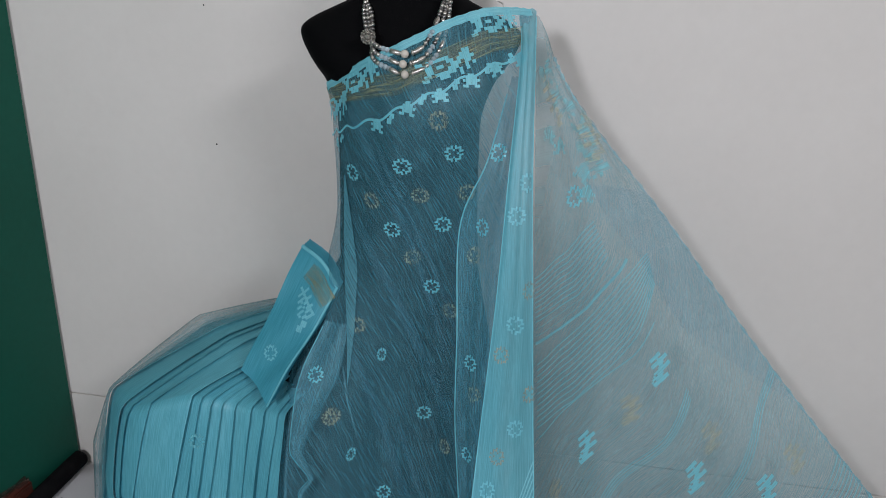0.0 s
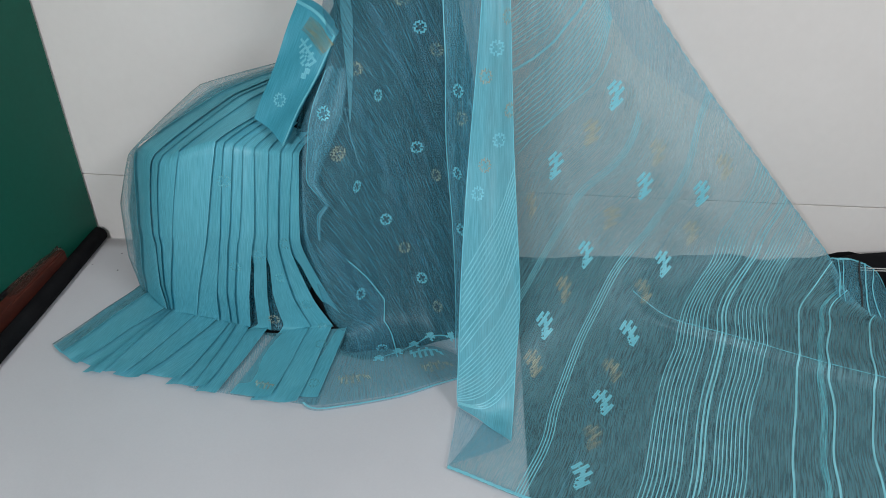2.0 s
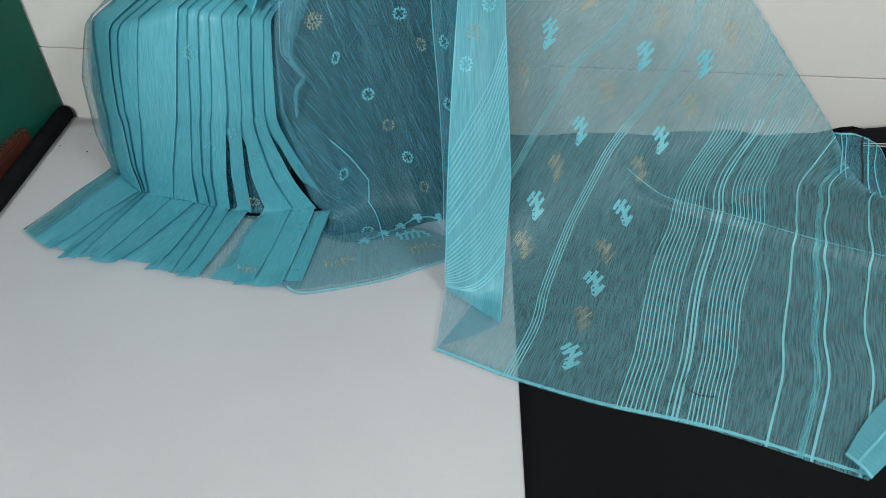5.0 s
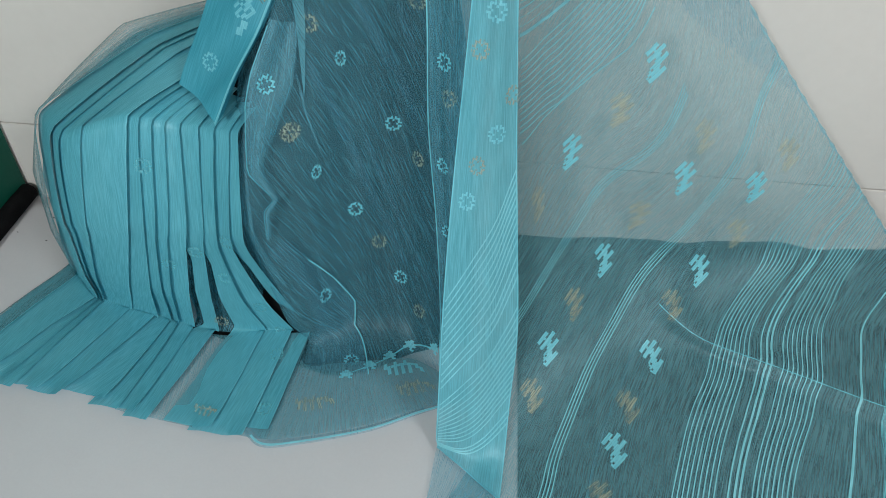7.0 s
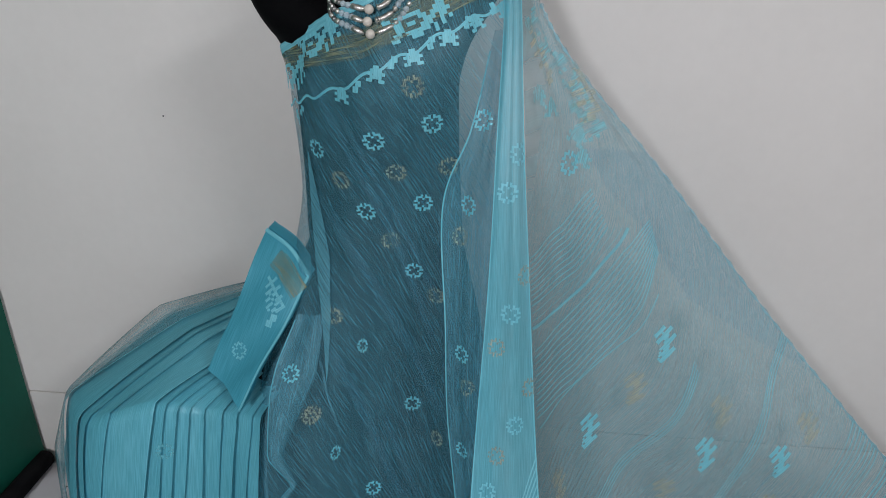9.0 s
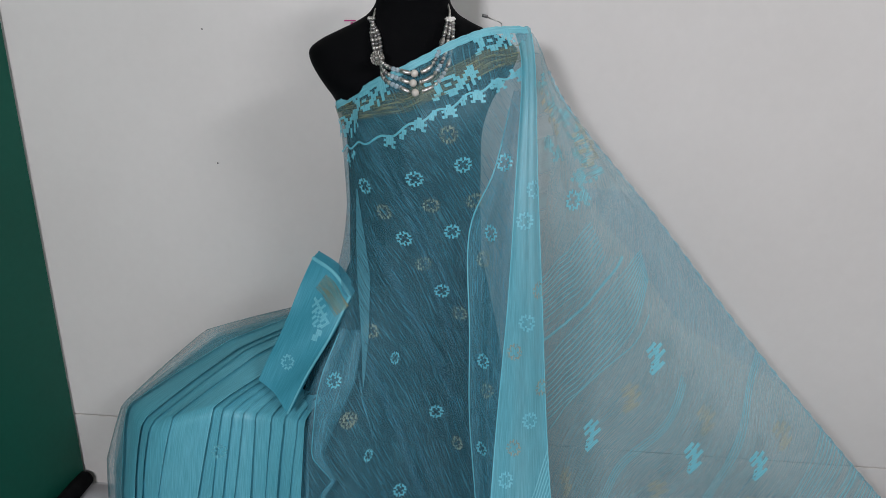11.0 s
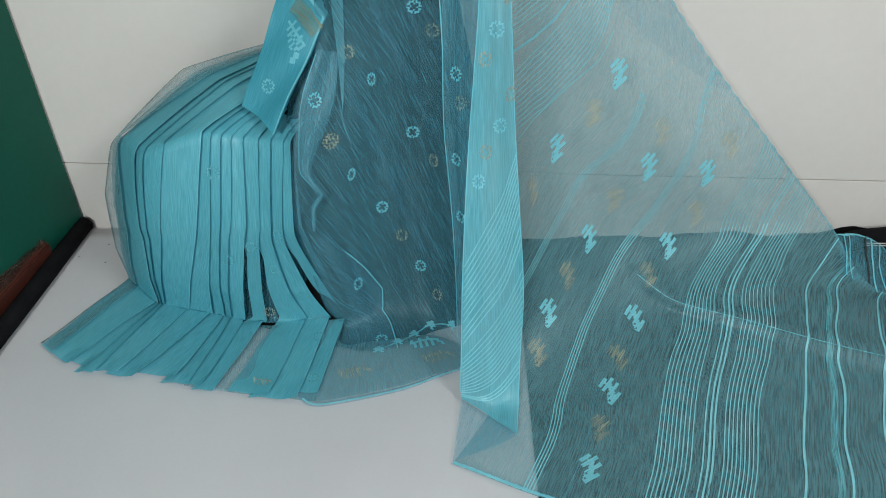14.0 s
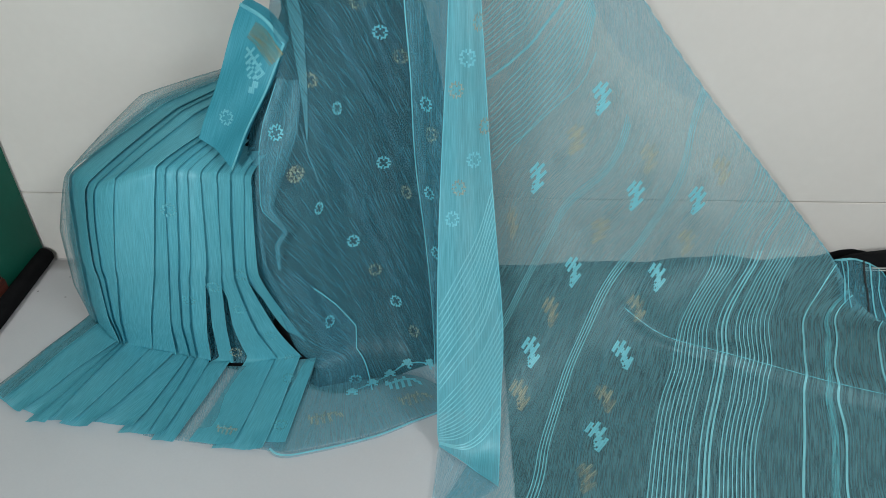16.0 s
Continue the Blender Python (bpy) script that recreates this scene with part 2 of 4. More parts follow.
# free edges of the pleats, across the net, at five heights: top, knee, below the knee, floor and hem
PLEAT_LEVELS = (0.0, 0.30, 0.45, 0.70, 1.0)
PLEAT_EDGES = (
    (-0.02, -0.02, -0.02, -0.02, -0.01), (0.20, 0.21, 0.31, 0.15, 0.09), (0.33, 0.35, 0.405, 0.395, 0.195), (0.39, 0.395, 0.43, 0.41, 0.285),
    (0.47, 0.475, 0.475, 0.43, 0.345), (0.60, 0.615, 0.59, 0.535, 0.42), (0.645, 0.65, 0.637, 0.63, 0.47), (0.69, 0.695, 0.667, 0.675, 0.565),
    (0.74, 0.745, 0.70, 0.70, 0.61), (0.80, 0.805, 0.755, 0.745, 0.65), (0.87, 0.87, 0.81, 0.81, 0.69), (0.92, 0.92, 0.865, 0.91, 0.855),
    (0.97, 0.97, 0.92, 0.965, 0.945), (1.0, 1.0, 0.98, 1.0, 1.0),
)


def crumple(u, v):
    return 0.0008 * np.sin(41 * u + 9 * v) + 0.0008 * np.sin(17 * v + 60 * u) + 0.002 * np.sin(7 * v + 9 * u)


PLEATS = Cloth([
    [(-0.25, 1.40, 0.500), (-0.23, 1.36, 0.505), (-0.21, 1.32, 0.505), (-0.19, 1.28, 0.500), (-0.17, 1.25, 0.490), (-0.16, 1.21, 0.470)],
    [(-0.46, 1.38, 0.450), (-0.39, 1.30, 0.460), (-0.34, 1.23, 0.475), (-0.28, 1.19, 0.468), (-0.24, 1.17, 0.452), (-0.19, 1.14, 0.435)],
    [(-0.605, 1.29, 0.335), (-0.545, 1.20, 0.385), (-0.47, 1.11, 0.405), (-0.372, 1.10, 0.435), (-0.302, 1.11, 0.42), (-0.215, 1.10, 0.412)],
    [(-0.642, 1.27, 0.23), (-0.595, 1.21, 0.225), (-0.52, 1.115, 0.24), (-0.40, 1.08, 0.265), (-0.295, 1.072, 0.262), (-0.212, 1.045, 0.265)],
    [(-0.655, 1.265, 0.10), (-0.61, 1.22, 0.09), (-0.545, 1.15, 0.10), (-0.435, 1.11, 0.11), (-0.315, 1.085, 0.11), (-0.175, 1.07, 0.12)],
    [(-0.645, 1.262, 0.015), (-0.60, 1.215, 0.015), (-0.55, 1.168, 0.015), (-0.445, 1.13, 0.015), (-0.32, 1.09, 0.015), (-0.150, 1.085, 0.026)],
    [(-0.70, 1.17, 0.010), (-0.645, 1.12, 0.010), (-0.575, 1.07, 0.010), (-0.447, 1.03, 0.010), (-0.315, 0.99, 0.010), (-0.175, 0.98, 0.010)],
    [(-0.77, 1.048, 0.008), (-0.69, 0.983, 0.008), (-0.60, 0.953, 0.008), (-0.45, 0.912, 0.008), (-0.32, 0.878, 0.008), (-0.20, 0.854, 0.008)],
], crumple, taut=0.8)


def soft_creases(u, v):
    left = np.exp(-((u - 0.13 - 0.05 * v) / 0.012) ** 2) * np.interp(v, (0.18, 0.3, 0.5, 0.62), (0, 1, 1, 0))
    low = np.exp(-((u - 0.42 + 0.25 * (1 - v)) / 0.02) ** 2) * np.interp(v, (0.55, 0.7, 0.9), (0, 1, 0))
    return 0.006 * left + 0.007 * low + 0.0012 * np.sin(30 * u + 14 * v) + 0.001 * np.sin(55 * u - 25 * v)


FRONT = Cloth([
    [(-0.135, 1.24, 0.915), (-0.150, 1.17, 0.925), (-0.106, 1.112, 0.956), (-0.03, 1.078, 0.996), (0.062, 1.11, 1.037), (0.138, 1.17, 1.040)],
    [(-0.118, 1.24, 0.850), (-0.141, 1.17, 0.865), (-0.105, 1.10, 0.875), (-0.03, 1.048, 0.892), (0.045, 1.048, 0.912), (0.125, 1.09, 0.945)],
    [(-0.130, 1.26, 0.670), (-0.152, 1.20, 0.690), (-0.115, 1.14, 0.695), (-0.04, 1.098, 0.735), (0.035, 1.098, 0.744), (0.118, 1.08, 0.740)],
    [(-0.190, 1.23, 0.500), (-0.203, 1.155, 0.510), (-0.13, 1.13, 0.500), (-0.04, 1.142, 0.500), (0.035, 1.138, 0.500), (0.120, 1.06, 0.500)],
    [(-0.215, 1.18, 0.310), (-0.226, 1.075, 0.310), (-0.14, 1.10, 0.290), (-0.055, 1.138, 0.270), (0.025, 1.13, 0.270), (0.120, 1.03, 0.280)],
    [(-0.195, 1.14, 0.080), (-0.186, 1.06, 0.080), (-0.105, 1.095, 0.080), (-0.04, 1.11, 0.090), (0.03, 1.095, 0.090), (0.120, 1.00, 0.100)],
    [(-0.180, 1.10, 0.011), (-0.150, 1.04, 0.011), (-0.095, 1.045, 0.011), (-0.03, 1.05, 0.011), (0.03, 1.045, 0.011), (0.120, 0.97, 0.011)],
    [(-0.240, 0.888, 0.0055), (-0.205, 0.854, 0.0055), (-0.148, 0.857, 0.0055), (-0.041, 0.880, 0.0055), (0.04, 0.913, 0.0055), (0.120, 0.943, 0.0055)],
], soft_creases, ((0, 0.1, 0.2, 0.37, 0.5, 0.62, 0.78, 1), (0, 0.06, 0.22, 0.53, 0.78, 0.98, 1.14, 1.35)), 0.0085)

STRIP = Cloth([
    [(0.122, 1.21, 1.038), (0.133, 1.205, 1.042), (0.146, 1.20, 1.038)],
    [(0.122, 1.09, 0.985), (0.130, 1.082, 0.987), (0.140, 1.09, 0.985)],
    [(0.113, 1.04, 0.843), (0.128, 1.032, 0.843), (0.143, 1.04, 0.843)],
    [(0.104, 1.01, 0.67), (0.130, 1.000, 0.67), (0.153, 1.01, 0.67)],
    [(0.091, 0.99, 0.489), (0.130, 0.981, 0.488), (0.165, 0.99, 0.487)],
    [(0.081, 0.953, 0.36), (0.130, 0.945, 0.36), (0.173, 0.952, 0.36)],
    [(0.073, 0.91, 0.22), (0.130, 0.90, 0.22), (0.182, 0.91, 0.21)],
    [(0.069, 0.875, 0.10), (0.125, 0.865, 0.10), (0.176, 0.87, 0.10)],
    [(0.067, 0.862, 0.03), (0.118, 0.835, 0.024), (0.170, 0.825, 0.02)],
    [(0.069, 0.848, 0.016), (0.112, 0.805, 0.016), (0.158, 0.757, 0.016)],
], lambda u, v: 0.003 * np.sin(9 * u + 5 * v) * np.sin(np.pi * u))

BAND = Cloth([
    [(0.112, 1.10, 0.955), (0.118, 1.10, 0.955), (0.125, 1.10, 0.955)],
    [(0.085, 1.065, 0.85), (0.105, 1.057, 0.85), (0.125, 1.062, 0.85)],
    [(0.050, 1.078, 0.75), (0.090, 1.065, 0.75), (0.125, 1.055, 0.75)],
    [(0.052, 1.058, 0.59), (0.085, 1.050, 0.59), (0.125, 1.035, 0.59)],
    [(0.054, 1.06, 0.45), (0.085, 1.045, 0.45), (0.125, 1.02, 0.45)],
    [(0.066, 1.05, 0.29), (0.095, 1.035, 0.29), (0.130, 0.995, 0.29)],
    [(0.074, 1.04, 0.12), (0.100, 1.01, 0.12), (0.130, 0.95, 0.12)],
    [(0.072, 0.99, 0.015), (0.100, 0.95, 0.015), (0.130, 0.90, 0.015)],
], lambda u, v: 0.005 * np.sin(14 * u + 3 * v) * np.sin(np.pi * u))


def pallu_folds(u, v):
    off = v - 0.612 - 0.44 * (u - 0.43)
    ridge = np.exp(-(off / np.where(off < 0, 0.03, 0.009)) ** 2) * np.interp(u, (0.40, 0.47, 1), (0, 1, 1))
    ripple = 0.0022 * np.sin(26 * u + 3 * v) * np.interp(v, (0, 0.15, 0.6, 0.7), (0, 1, 1, 0))
    return 0.016 * ridge + ripple + 0.001 * np.sin(33 * v + 12 * u) + 0.0025 * np.sin(11 * u) * np.sin(21 * v)


WING = Cloth([
    [(-0.153, 1.120, 0.576), (-0.136, 1.126, 0.570), (-0.120, 1.140, 0.564)],
    [(-0.180, 1.085, 0.520), (-0.156, 1.091, 0.506), (-0.132, 1.105, 0.491)],
    [(-0.190, 1.065, 0.483), (-0.169, 1.071, 0.468), (-0.148, 1.085, 0.453)],
    [(-0.200, 1.050, 0.383), (-0.190, 1.056, 0.380), (-0.180, 1.070, 0.377)],
    [(-0.167, 1.045, 0.340), (-0.166, 1.051, 0.336), (-0.166, 1.065, 0.331)],
    [(-0.184, 1.045, 0.315), (-0.183, 1.051, 0.308), (-0.182, 1.065, 0.302)],
    [(-0.189, 1.045, 0.263), (-0.189, 1.051, 0.257), (-0.188, 1.065, 0.251)],
], lambda u, v: 0.003 * np.sin(7 * u + 6 * v), taut=0.7)

PALLU_HANGING = [
    [(0.135, 1.18, 1.036), (0.14, 1.19, 1.036), (0.148, 1.20, 1.032), (0.153, 1.20, 1.026), (0.157, 1.195, 1.015)],
    [(0.145, 1.10, 0.93), (0.16, 1.14, 0.93), (0.178, 1.17, 0.928), (0.195, 1.185, 0.924), (0.21, 1.19, 0.918)],
    [(0.15, 1.07, 0.78), (0.20, 1.13, 0.77), (0.26, 1.16, 0.76), (0.32, 1.18, 0.75), (0.36, 1.20, 0.741)],
    [(0.16, 1.06, 0.60), (0.24, 1.14, 0.57), (0.34, 1.16, 0.55), (0.44, 1.18, 0.54), (0.535, 1.20, 0.535)],
    [(0.17, 1.04, 0.42), (0.27, 1.12, 0.37), (0.42, 1.12, 0.34), (0.57, 1.14, 0.33), (0.70, 1.16, 0.345)],
]
PALLU_LYING = [
    [(0.18, 1.00, 0.25), (0.33, 1.085, 0.22), (0.48, 1.10, 0.18), (0.66, 1.12, 0.175), (0.871, 1.155, 0.157)],
    [(0.185, 0.95, 0.11), (0.31, 0.98, 0.085), (0.47, 1.00, 0.075), (0.66, 1.02, 0.10), (0.961, 1.070, 0.046)],
    [(0.15, 0.87, 0.02), (0.30, 0.87, 0.035), (0.48, 0.87, 0.045), (0.72, 0.85, 0.06), (1.08, 0.90, 0.08)],
    [(0.10, 0.79, 0.010), (0.25, 0.76, 0.012), (0.42, 0.71, 0.015), (0.64, 0.67, 0.02), (0.95, 0.70, 0.03)],
    [(0.042, 0.711, 0.0055), (0.154, 0.649, 0.0055), (0.30, 0.585, 0.0055), (0.47, 0.525, 0.0055), (0.655, 0.437, 0.0055)],
]
# courses of seven warp threads, at twelve even steps from 0.34 of the way down to the hem
PALLU_THREADS = ((-0.13, 0.19, 0.455, 0.655, 0.73, 0.785, 0.85), 0.34, (
    (0.72, 0.544, 0.353, 0.202, 0.0741, -0.0333, -0.0933, -0.125, -0.134, -0.124, -0.09, -0.05),
    (1.08, 0.802, 0.632, 0.492, 0.382, 0.313, 0.247, 0.204, 0.19, 0.206, 0.229, 0.255),
    (1.42, 1.14, 0.912, 0.739, 0.673, 0.608, 0.549, 0.481, 0.455, 0.457, 0.487, 0.53),
    (1.75, 1.47, 1.21, 1, 0.885, 0.827, 0.761, 0.685, 0.646, 0.652, 0.687, 0.75),
    (1.95, 1.65, 1.37, 1.18, 1, 0.903, 0.821, 0.745, 0.722, 0.728, 0.772, 0.83),
    (2.1, 1.78, 1.49, 1.32, 1.14, 0.969, 0.876, 0.79, 0.781, 0.791, 0.846, 0.905),
    (2.25, 1.91, 1.59, 1.42, 1.25, 1.1, 0.948, 0.858, 0.837, 0.85, 0.915, 0.985),
))
PALLU = Cloth(PALLU_HANGING + PALLU_LYING, pallu_folds, guides=PALLU_THREADS)
# ---- end of nets ----


def sheet_mesh(name, cloth, us, vs, lift=0.0):
    us, vs = np.asarray(us, float), np.asarray(vs, float)
    uu, vv = np.meshgrid(us, vs)
    p = cloth.at(uu.ravel(), vv.ravel(), lift)
    nu, nv = len(us), len(vs)
    idx = np.arange(nu * nv).reshape(nv, nu)
    quads = np.stack([idx[:-1, :-1], idx[1:, :-1], idx[1:, 1:], idx[:-1, 1:]], -1).reshape(-1, 4)
    mesh = bpy.data.meshes.new(name)
    mesh.from_pydata(p.tolist(), [], quads.tolist())
    g = p.reshape(nv, nu, 3)
    wide = np.linalg.norm(np.diff(g, axis=1), axis=2).mean(0).cumsum() if nu > 1 else [0]
    long = np.linalg.norm(np.diff(g, axis=0), axis=2).mean(1).cumsum()
    su, sv = np.concatenate([[0], wide]), np.concatenate([[0], long])
    uv = np.stack(np.meshgrid(su, sv), -1).reshape(-1, 2)
    uv[:, 0] = cloth.thread_at(uu.ravel(), vv.ravel()) * (su[-1] / (us[-1] - us[0]))
    layer = mesh.uv_layers.new(name="weave")
    loops = np.empty(len(mesh.loops), int)
    mesh.loops.foreach_get("vertex_index", loops)
    layer.data.foreach_set("uv", uv[loops].ravel())
    mesh.polygons.foreach_set("use_smooth", [True] * len(mesh.polygons))
    return mesh


# ---- the room ----
WALL, CORNER, COURSE = 1.508, -0.825, 0.184
WALL_TURN = radians(-7.3)


def wall_y(x):
    """The face of the slanting wall at x."""
    return WALL + math.tan(WALL_TURN) * (x - CORNER)


wall_north = thing("wall_north", (CORNER, WALL, 0), "white glazed wall with a low tile course", "wall", "structure")
wall_north.rotation_euler.z = WALL_TURN
link("backing", (lambda m, b: (b.to_mesh(m), b.free(), m)[2])(bpy.data.meshes.new("backing"), box((5.8, 0.12, 2.8), (0.2, WALL + 0.066, 1.4), 0)), joint_mat, wall_north)
part("tile", box((5.8, 0.008, COURSE - 0.0012), (0.2, WALL + 0.003, (COURSE - 0.0012) / 2), 0.0012), wall_paint, wall_north)
part("tile", box((5.8, 0.008, 2.8 - COURSE - 0.0012), (0.2, WALL + 0.0035, (2.8 + COURSE + 0.0012) / 2), 0.0012), wall_paint, wall_north)


def plain(name, size, at, material, label, category):
    ob = part(name, box(size, at, 0), material, None)
    return tagged(ob, label, category, kind="structure")


plain("floor", (5.6, 4.7, 0.1), (0.2, -0.40, -0.05), floor_mat, "pale grey glazed tile floor", "floor")
plain("wall_south", (5.6, 0.1, 2.8), (0.2, -2.75, 1.4), plain_wall, "plain off-white wall", "wall")
plain("wall_west", (0.1, 4.6, 2.8), (-2.65, -0.4, 1.4), plain_wall, "plain off-white wall", "wall")
plain("wall_east", (0.1, 4.2, 2.8), (3.05, -0.6, 1.4), plain_wall, "plain off-white wall", "wall")
plain("ceiling", (5.6, 4.7, 0.1), (0.2, -0.4, 2.85), plain_wall, "plain off-white ceiling", "ceiling")

TURN_BOARD = radians(-12)
board = part("green_board", box((0.022, 1.35, 2.1), (0, 0, 0), 0.002), green_mat, None)
board.matrix_world = Matrix.Translation((CORNER - 0.012, WALL - 0.004, 1.052)) @ Matrix.Rotation(TURN_BOARD, 4, "Z") @ Matrix.Translation((0, -0.675, 0))
tagged(board, "smooth dark green painted upright board against the wall", "board")


# ---- things on the floor ----
def flat_cloth(name, xs, ys, edge, material, label, category, thick, wrinkle):
    """A cloth that lies on the floor: a grid between two edges with shallow wrinkles and a rim."""
    bm = bmesh.new()
    grid = []
    for y in ys:
        row = []
        for k in xs:
            x, yy = edge(k, y)
            z = thick + wrinkle * (0.5 + 0.5 * noise.noise((x * 5, yy * 5, 2.0))) + wrinkle * 0.5 * noise.noise((x * 17, yy * 17, 5.0))
            row.append(bm.verts.new((x, yy, max(0.0012, z))))
        grid.append(row)
    for a, b in zip(grid, grid[1:]):
        for i in range(len(a) - 1):
            bm.faces.new((a[i], a[i + 1], b[i + 1], b[i]))
    rim = [e for e in bm.edges if e.is_boundary]
    low = bmesh.ops.extrude_edge_only(bm, edges=rim)
    for v in low["geom"]:
        if isinstance(v, bmesh.types.BMVert):
            v.co.z = 0.0002
    bmesh.ops.recalc_face_normals(bm, faces=bm.faces[:])
    ob = smooth(part(name, bm, material, None))
    return tagged(ob, label, category)


steps = np.linspace(0, 1, 60)
flat_cloth("backdrop_sheet", steps, np.linspace(-1.2, 1.496, 60),
           lambda k, y: ((-0.835 - 0.085 * (1.5 - y)) * (1 - k) + 0.34 * k, -1.2 + (y + 1.2) / 2.7 * (wall_y(-0.835 * (1 - k) + 0.34 * k) + 1.194)),
           sheet_mat, "smooth white backdrop sheet spread on the floor", "sheet", 0.0012, 0.0012)


def black_floor_cloth():
    """A black cloth on the floor whose far edge stands a little way up against the wall, uneven."""
    bm = bmesh.new()
    grid = []
    for j in range(76):
        row = []
        for k in steps:
            x = 0.138 + 1.55 * k
            far = wall_y(x) - 0.014
            up = min(0.062, 0.034 + 0.4 * max(0, x - 0.27)) * (1 + 0.22 * math.sin(19 * x + 1.9)) + 0.006 * math.sin(47 * x) if x > 0.26 else 0.012
            if j < 70:
                t = j / 69
                y, z = -1.0 + (far + 1.0) * t, 0.003
            else:
                t = (j - 69) / 6
                y, z = far + 0.010 * t, 0.003 + up * t
            x += (0.089 * y - 0.020) * (1 - k)
            z += 0.0016 * (0.5 + 0.5 * noise.noise((x * 5, y * 5, 2.0))) + 0.0008 * noise.noise((x * 17, y * 17, 5.0))
            row.append(bm.verts.new((x, y, max(0.0012, z))))
        grid.append(row)
    for a, b in zip(grid, grid[1:]):
        for i in range(len(a) - 1):
            bm.faces.new((a[i], a[i + 1], b[i + 1], b[i]))
    ob = smooth(part("black_cloth", bm, black_cloth, None))
    ob.modifiers.new("thickness", "SOLIDIFY").thickness = 0.0015
    return tagged(ob, "plain black cotton cloth on the floor up to the wall", "cloth")


black_floor_cloth()


def rod(points, radius, sides=16, cap=True):
    bm = bmesh.new()
    rings = []
    pts = [Vector(p) for p in points]
    for i, p in enumerate(pts):
        d = (pts[min(i + 1, len(pts) - 1)] - pts[max(i - 1, 0)]).normalized()
        a = d.orthogonal().normalized()
        a = (Vector((0, 0, 1)).cross(d).normalized() if abs(d.z) < 0.95 else a)
        b = d.cross(a)
        r = radius[i] if hasattr(radius, "__len__") else radius
        rings.append([bm.verts.new(p + r * (math.cos(t) * a + math.sin(t) * b)) for t in (2 * math.pi * k / sides for k in range(sides))])
    for r0, r1 in zip(rings, rings[1:]):
        for k in range(sides):
            bm.faces.new((r0[k], r0[(k + 1) % sides], r1[(k + 1) % sides], r1[k]))
    if cap:
        bm.faces.new(rings[0][::-1])
        bm.faces.new(rings[-1])
    bmesh.ops.recalc_face_normals(bm, faces=bm.faces[:])
    return bm


tube_pts = [(-0.822 - 0.098 * s + 0.004 * math.sin(5 * s), 1.492 - 1.15 * s, 0.0205) for s in np.linspace(0, 1, 14)]
foam = smooth(part("foam_tube", rod([(tube_pts[0][0], tube_pts[0][1] + 0.003, 0.0205)] + tube_pts, [0.016] + [0.0195] * 14, 20), tube_mat, None))
tagged(foam, "long black foam tube lying at the foot of the green board", "tube")

plank = thing("wooden_plank", (-0.90, 1.1, 0), "red-brown wooden plank wrapped in clear plastic at one end", "plank")
plank.location = (-0.905, 0.95, 0)
part("board", box((0.030, 0.85, 0.062), (-0.908, 0.93, 0.031), 0.003, radians(-7)), rust_mat, plank)
bm = box((0.042, 0.20, 0.072), (-0.880, 1.262, 0.036), 0.008, radians(-7))
bmesh.ops.subdivide_edges(bm, edges=bm.edges[:], cuts=5, use_grid_fill=True)
for v in bm.verts:
    v.co += 0.006 * Vector((noise.noise(v.co * 60), noise.noise(v.co * 60 + Vector((5, 0, 0))), noise.noise(v.co * 60 + Vector((0, 5, 0)))))
    v.co.z = max(v.co.z, 0.002)
part("edge_strip", box((0.010, 0.86, 0.010), (-0.9245, 0.932, 0.067), 0.002, radians(-7)), tube_mat, plank, "dark strip along the upper edge")
part("plastic_wrap", bm, film_mat, plank, "crinkled clear plastic wrap")

# small black bag by the wall
bag = thing("black_bag", (1.22, 1.20, 0), "soft black bag with pale stitching on the floor by the wall", "bag")
bm = bmesh.new()
bmesh.ops.create_uvsphere(bm, u_segments=40, v_segments=20, radius=1)
for v in bm.verts:
    n = noise.noise(v.co * 2.2)
    x = 1.24 + 0.29 * v.co.x
    v.co = Vector((x, wall_y(x) - 0.055 + 0.042 * v.co.y, 0.048 + 0.050 * math.copysign(abs(v.co.z) ** 0.6, v.co.z) * (1 + 0.12 * n)))
    v.co.z = max(v.co.z, 0.0052)
smooth(part("body", bm, black_cloth, bag))
for dz in (0.0, 0.006):
    part("stitching", rod([(1.0 + 0.05 * i, wall_y(1.0 + 0.05 * i) - 0.098 + 0.012 * abs(1 - i / 5), 0.068 + dz + 0.004 * math.sin(i * 0.6)) for i in range(9)], 0.0012, 6), plain_wall, bag, "pale stitched seam")


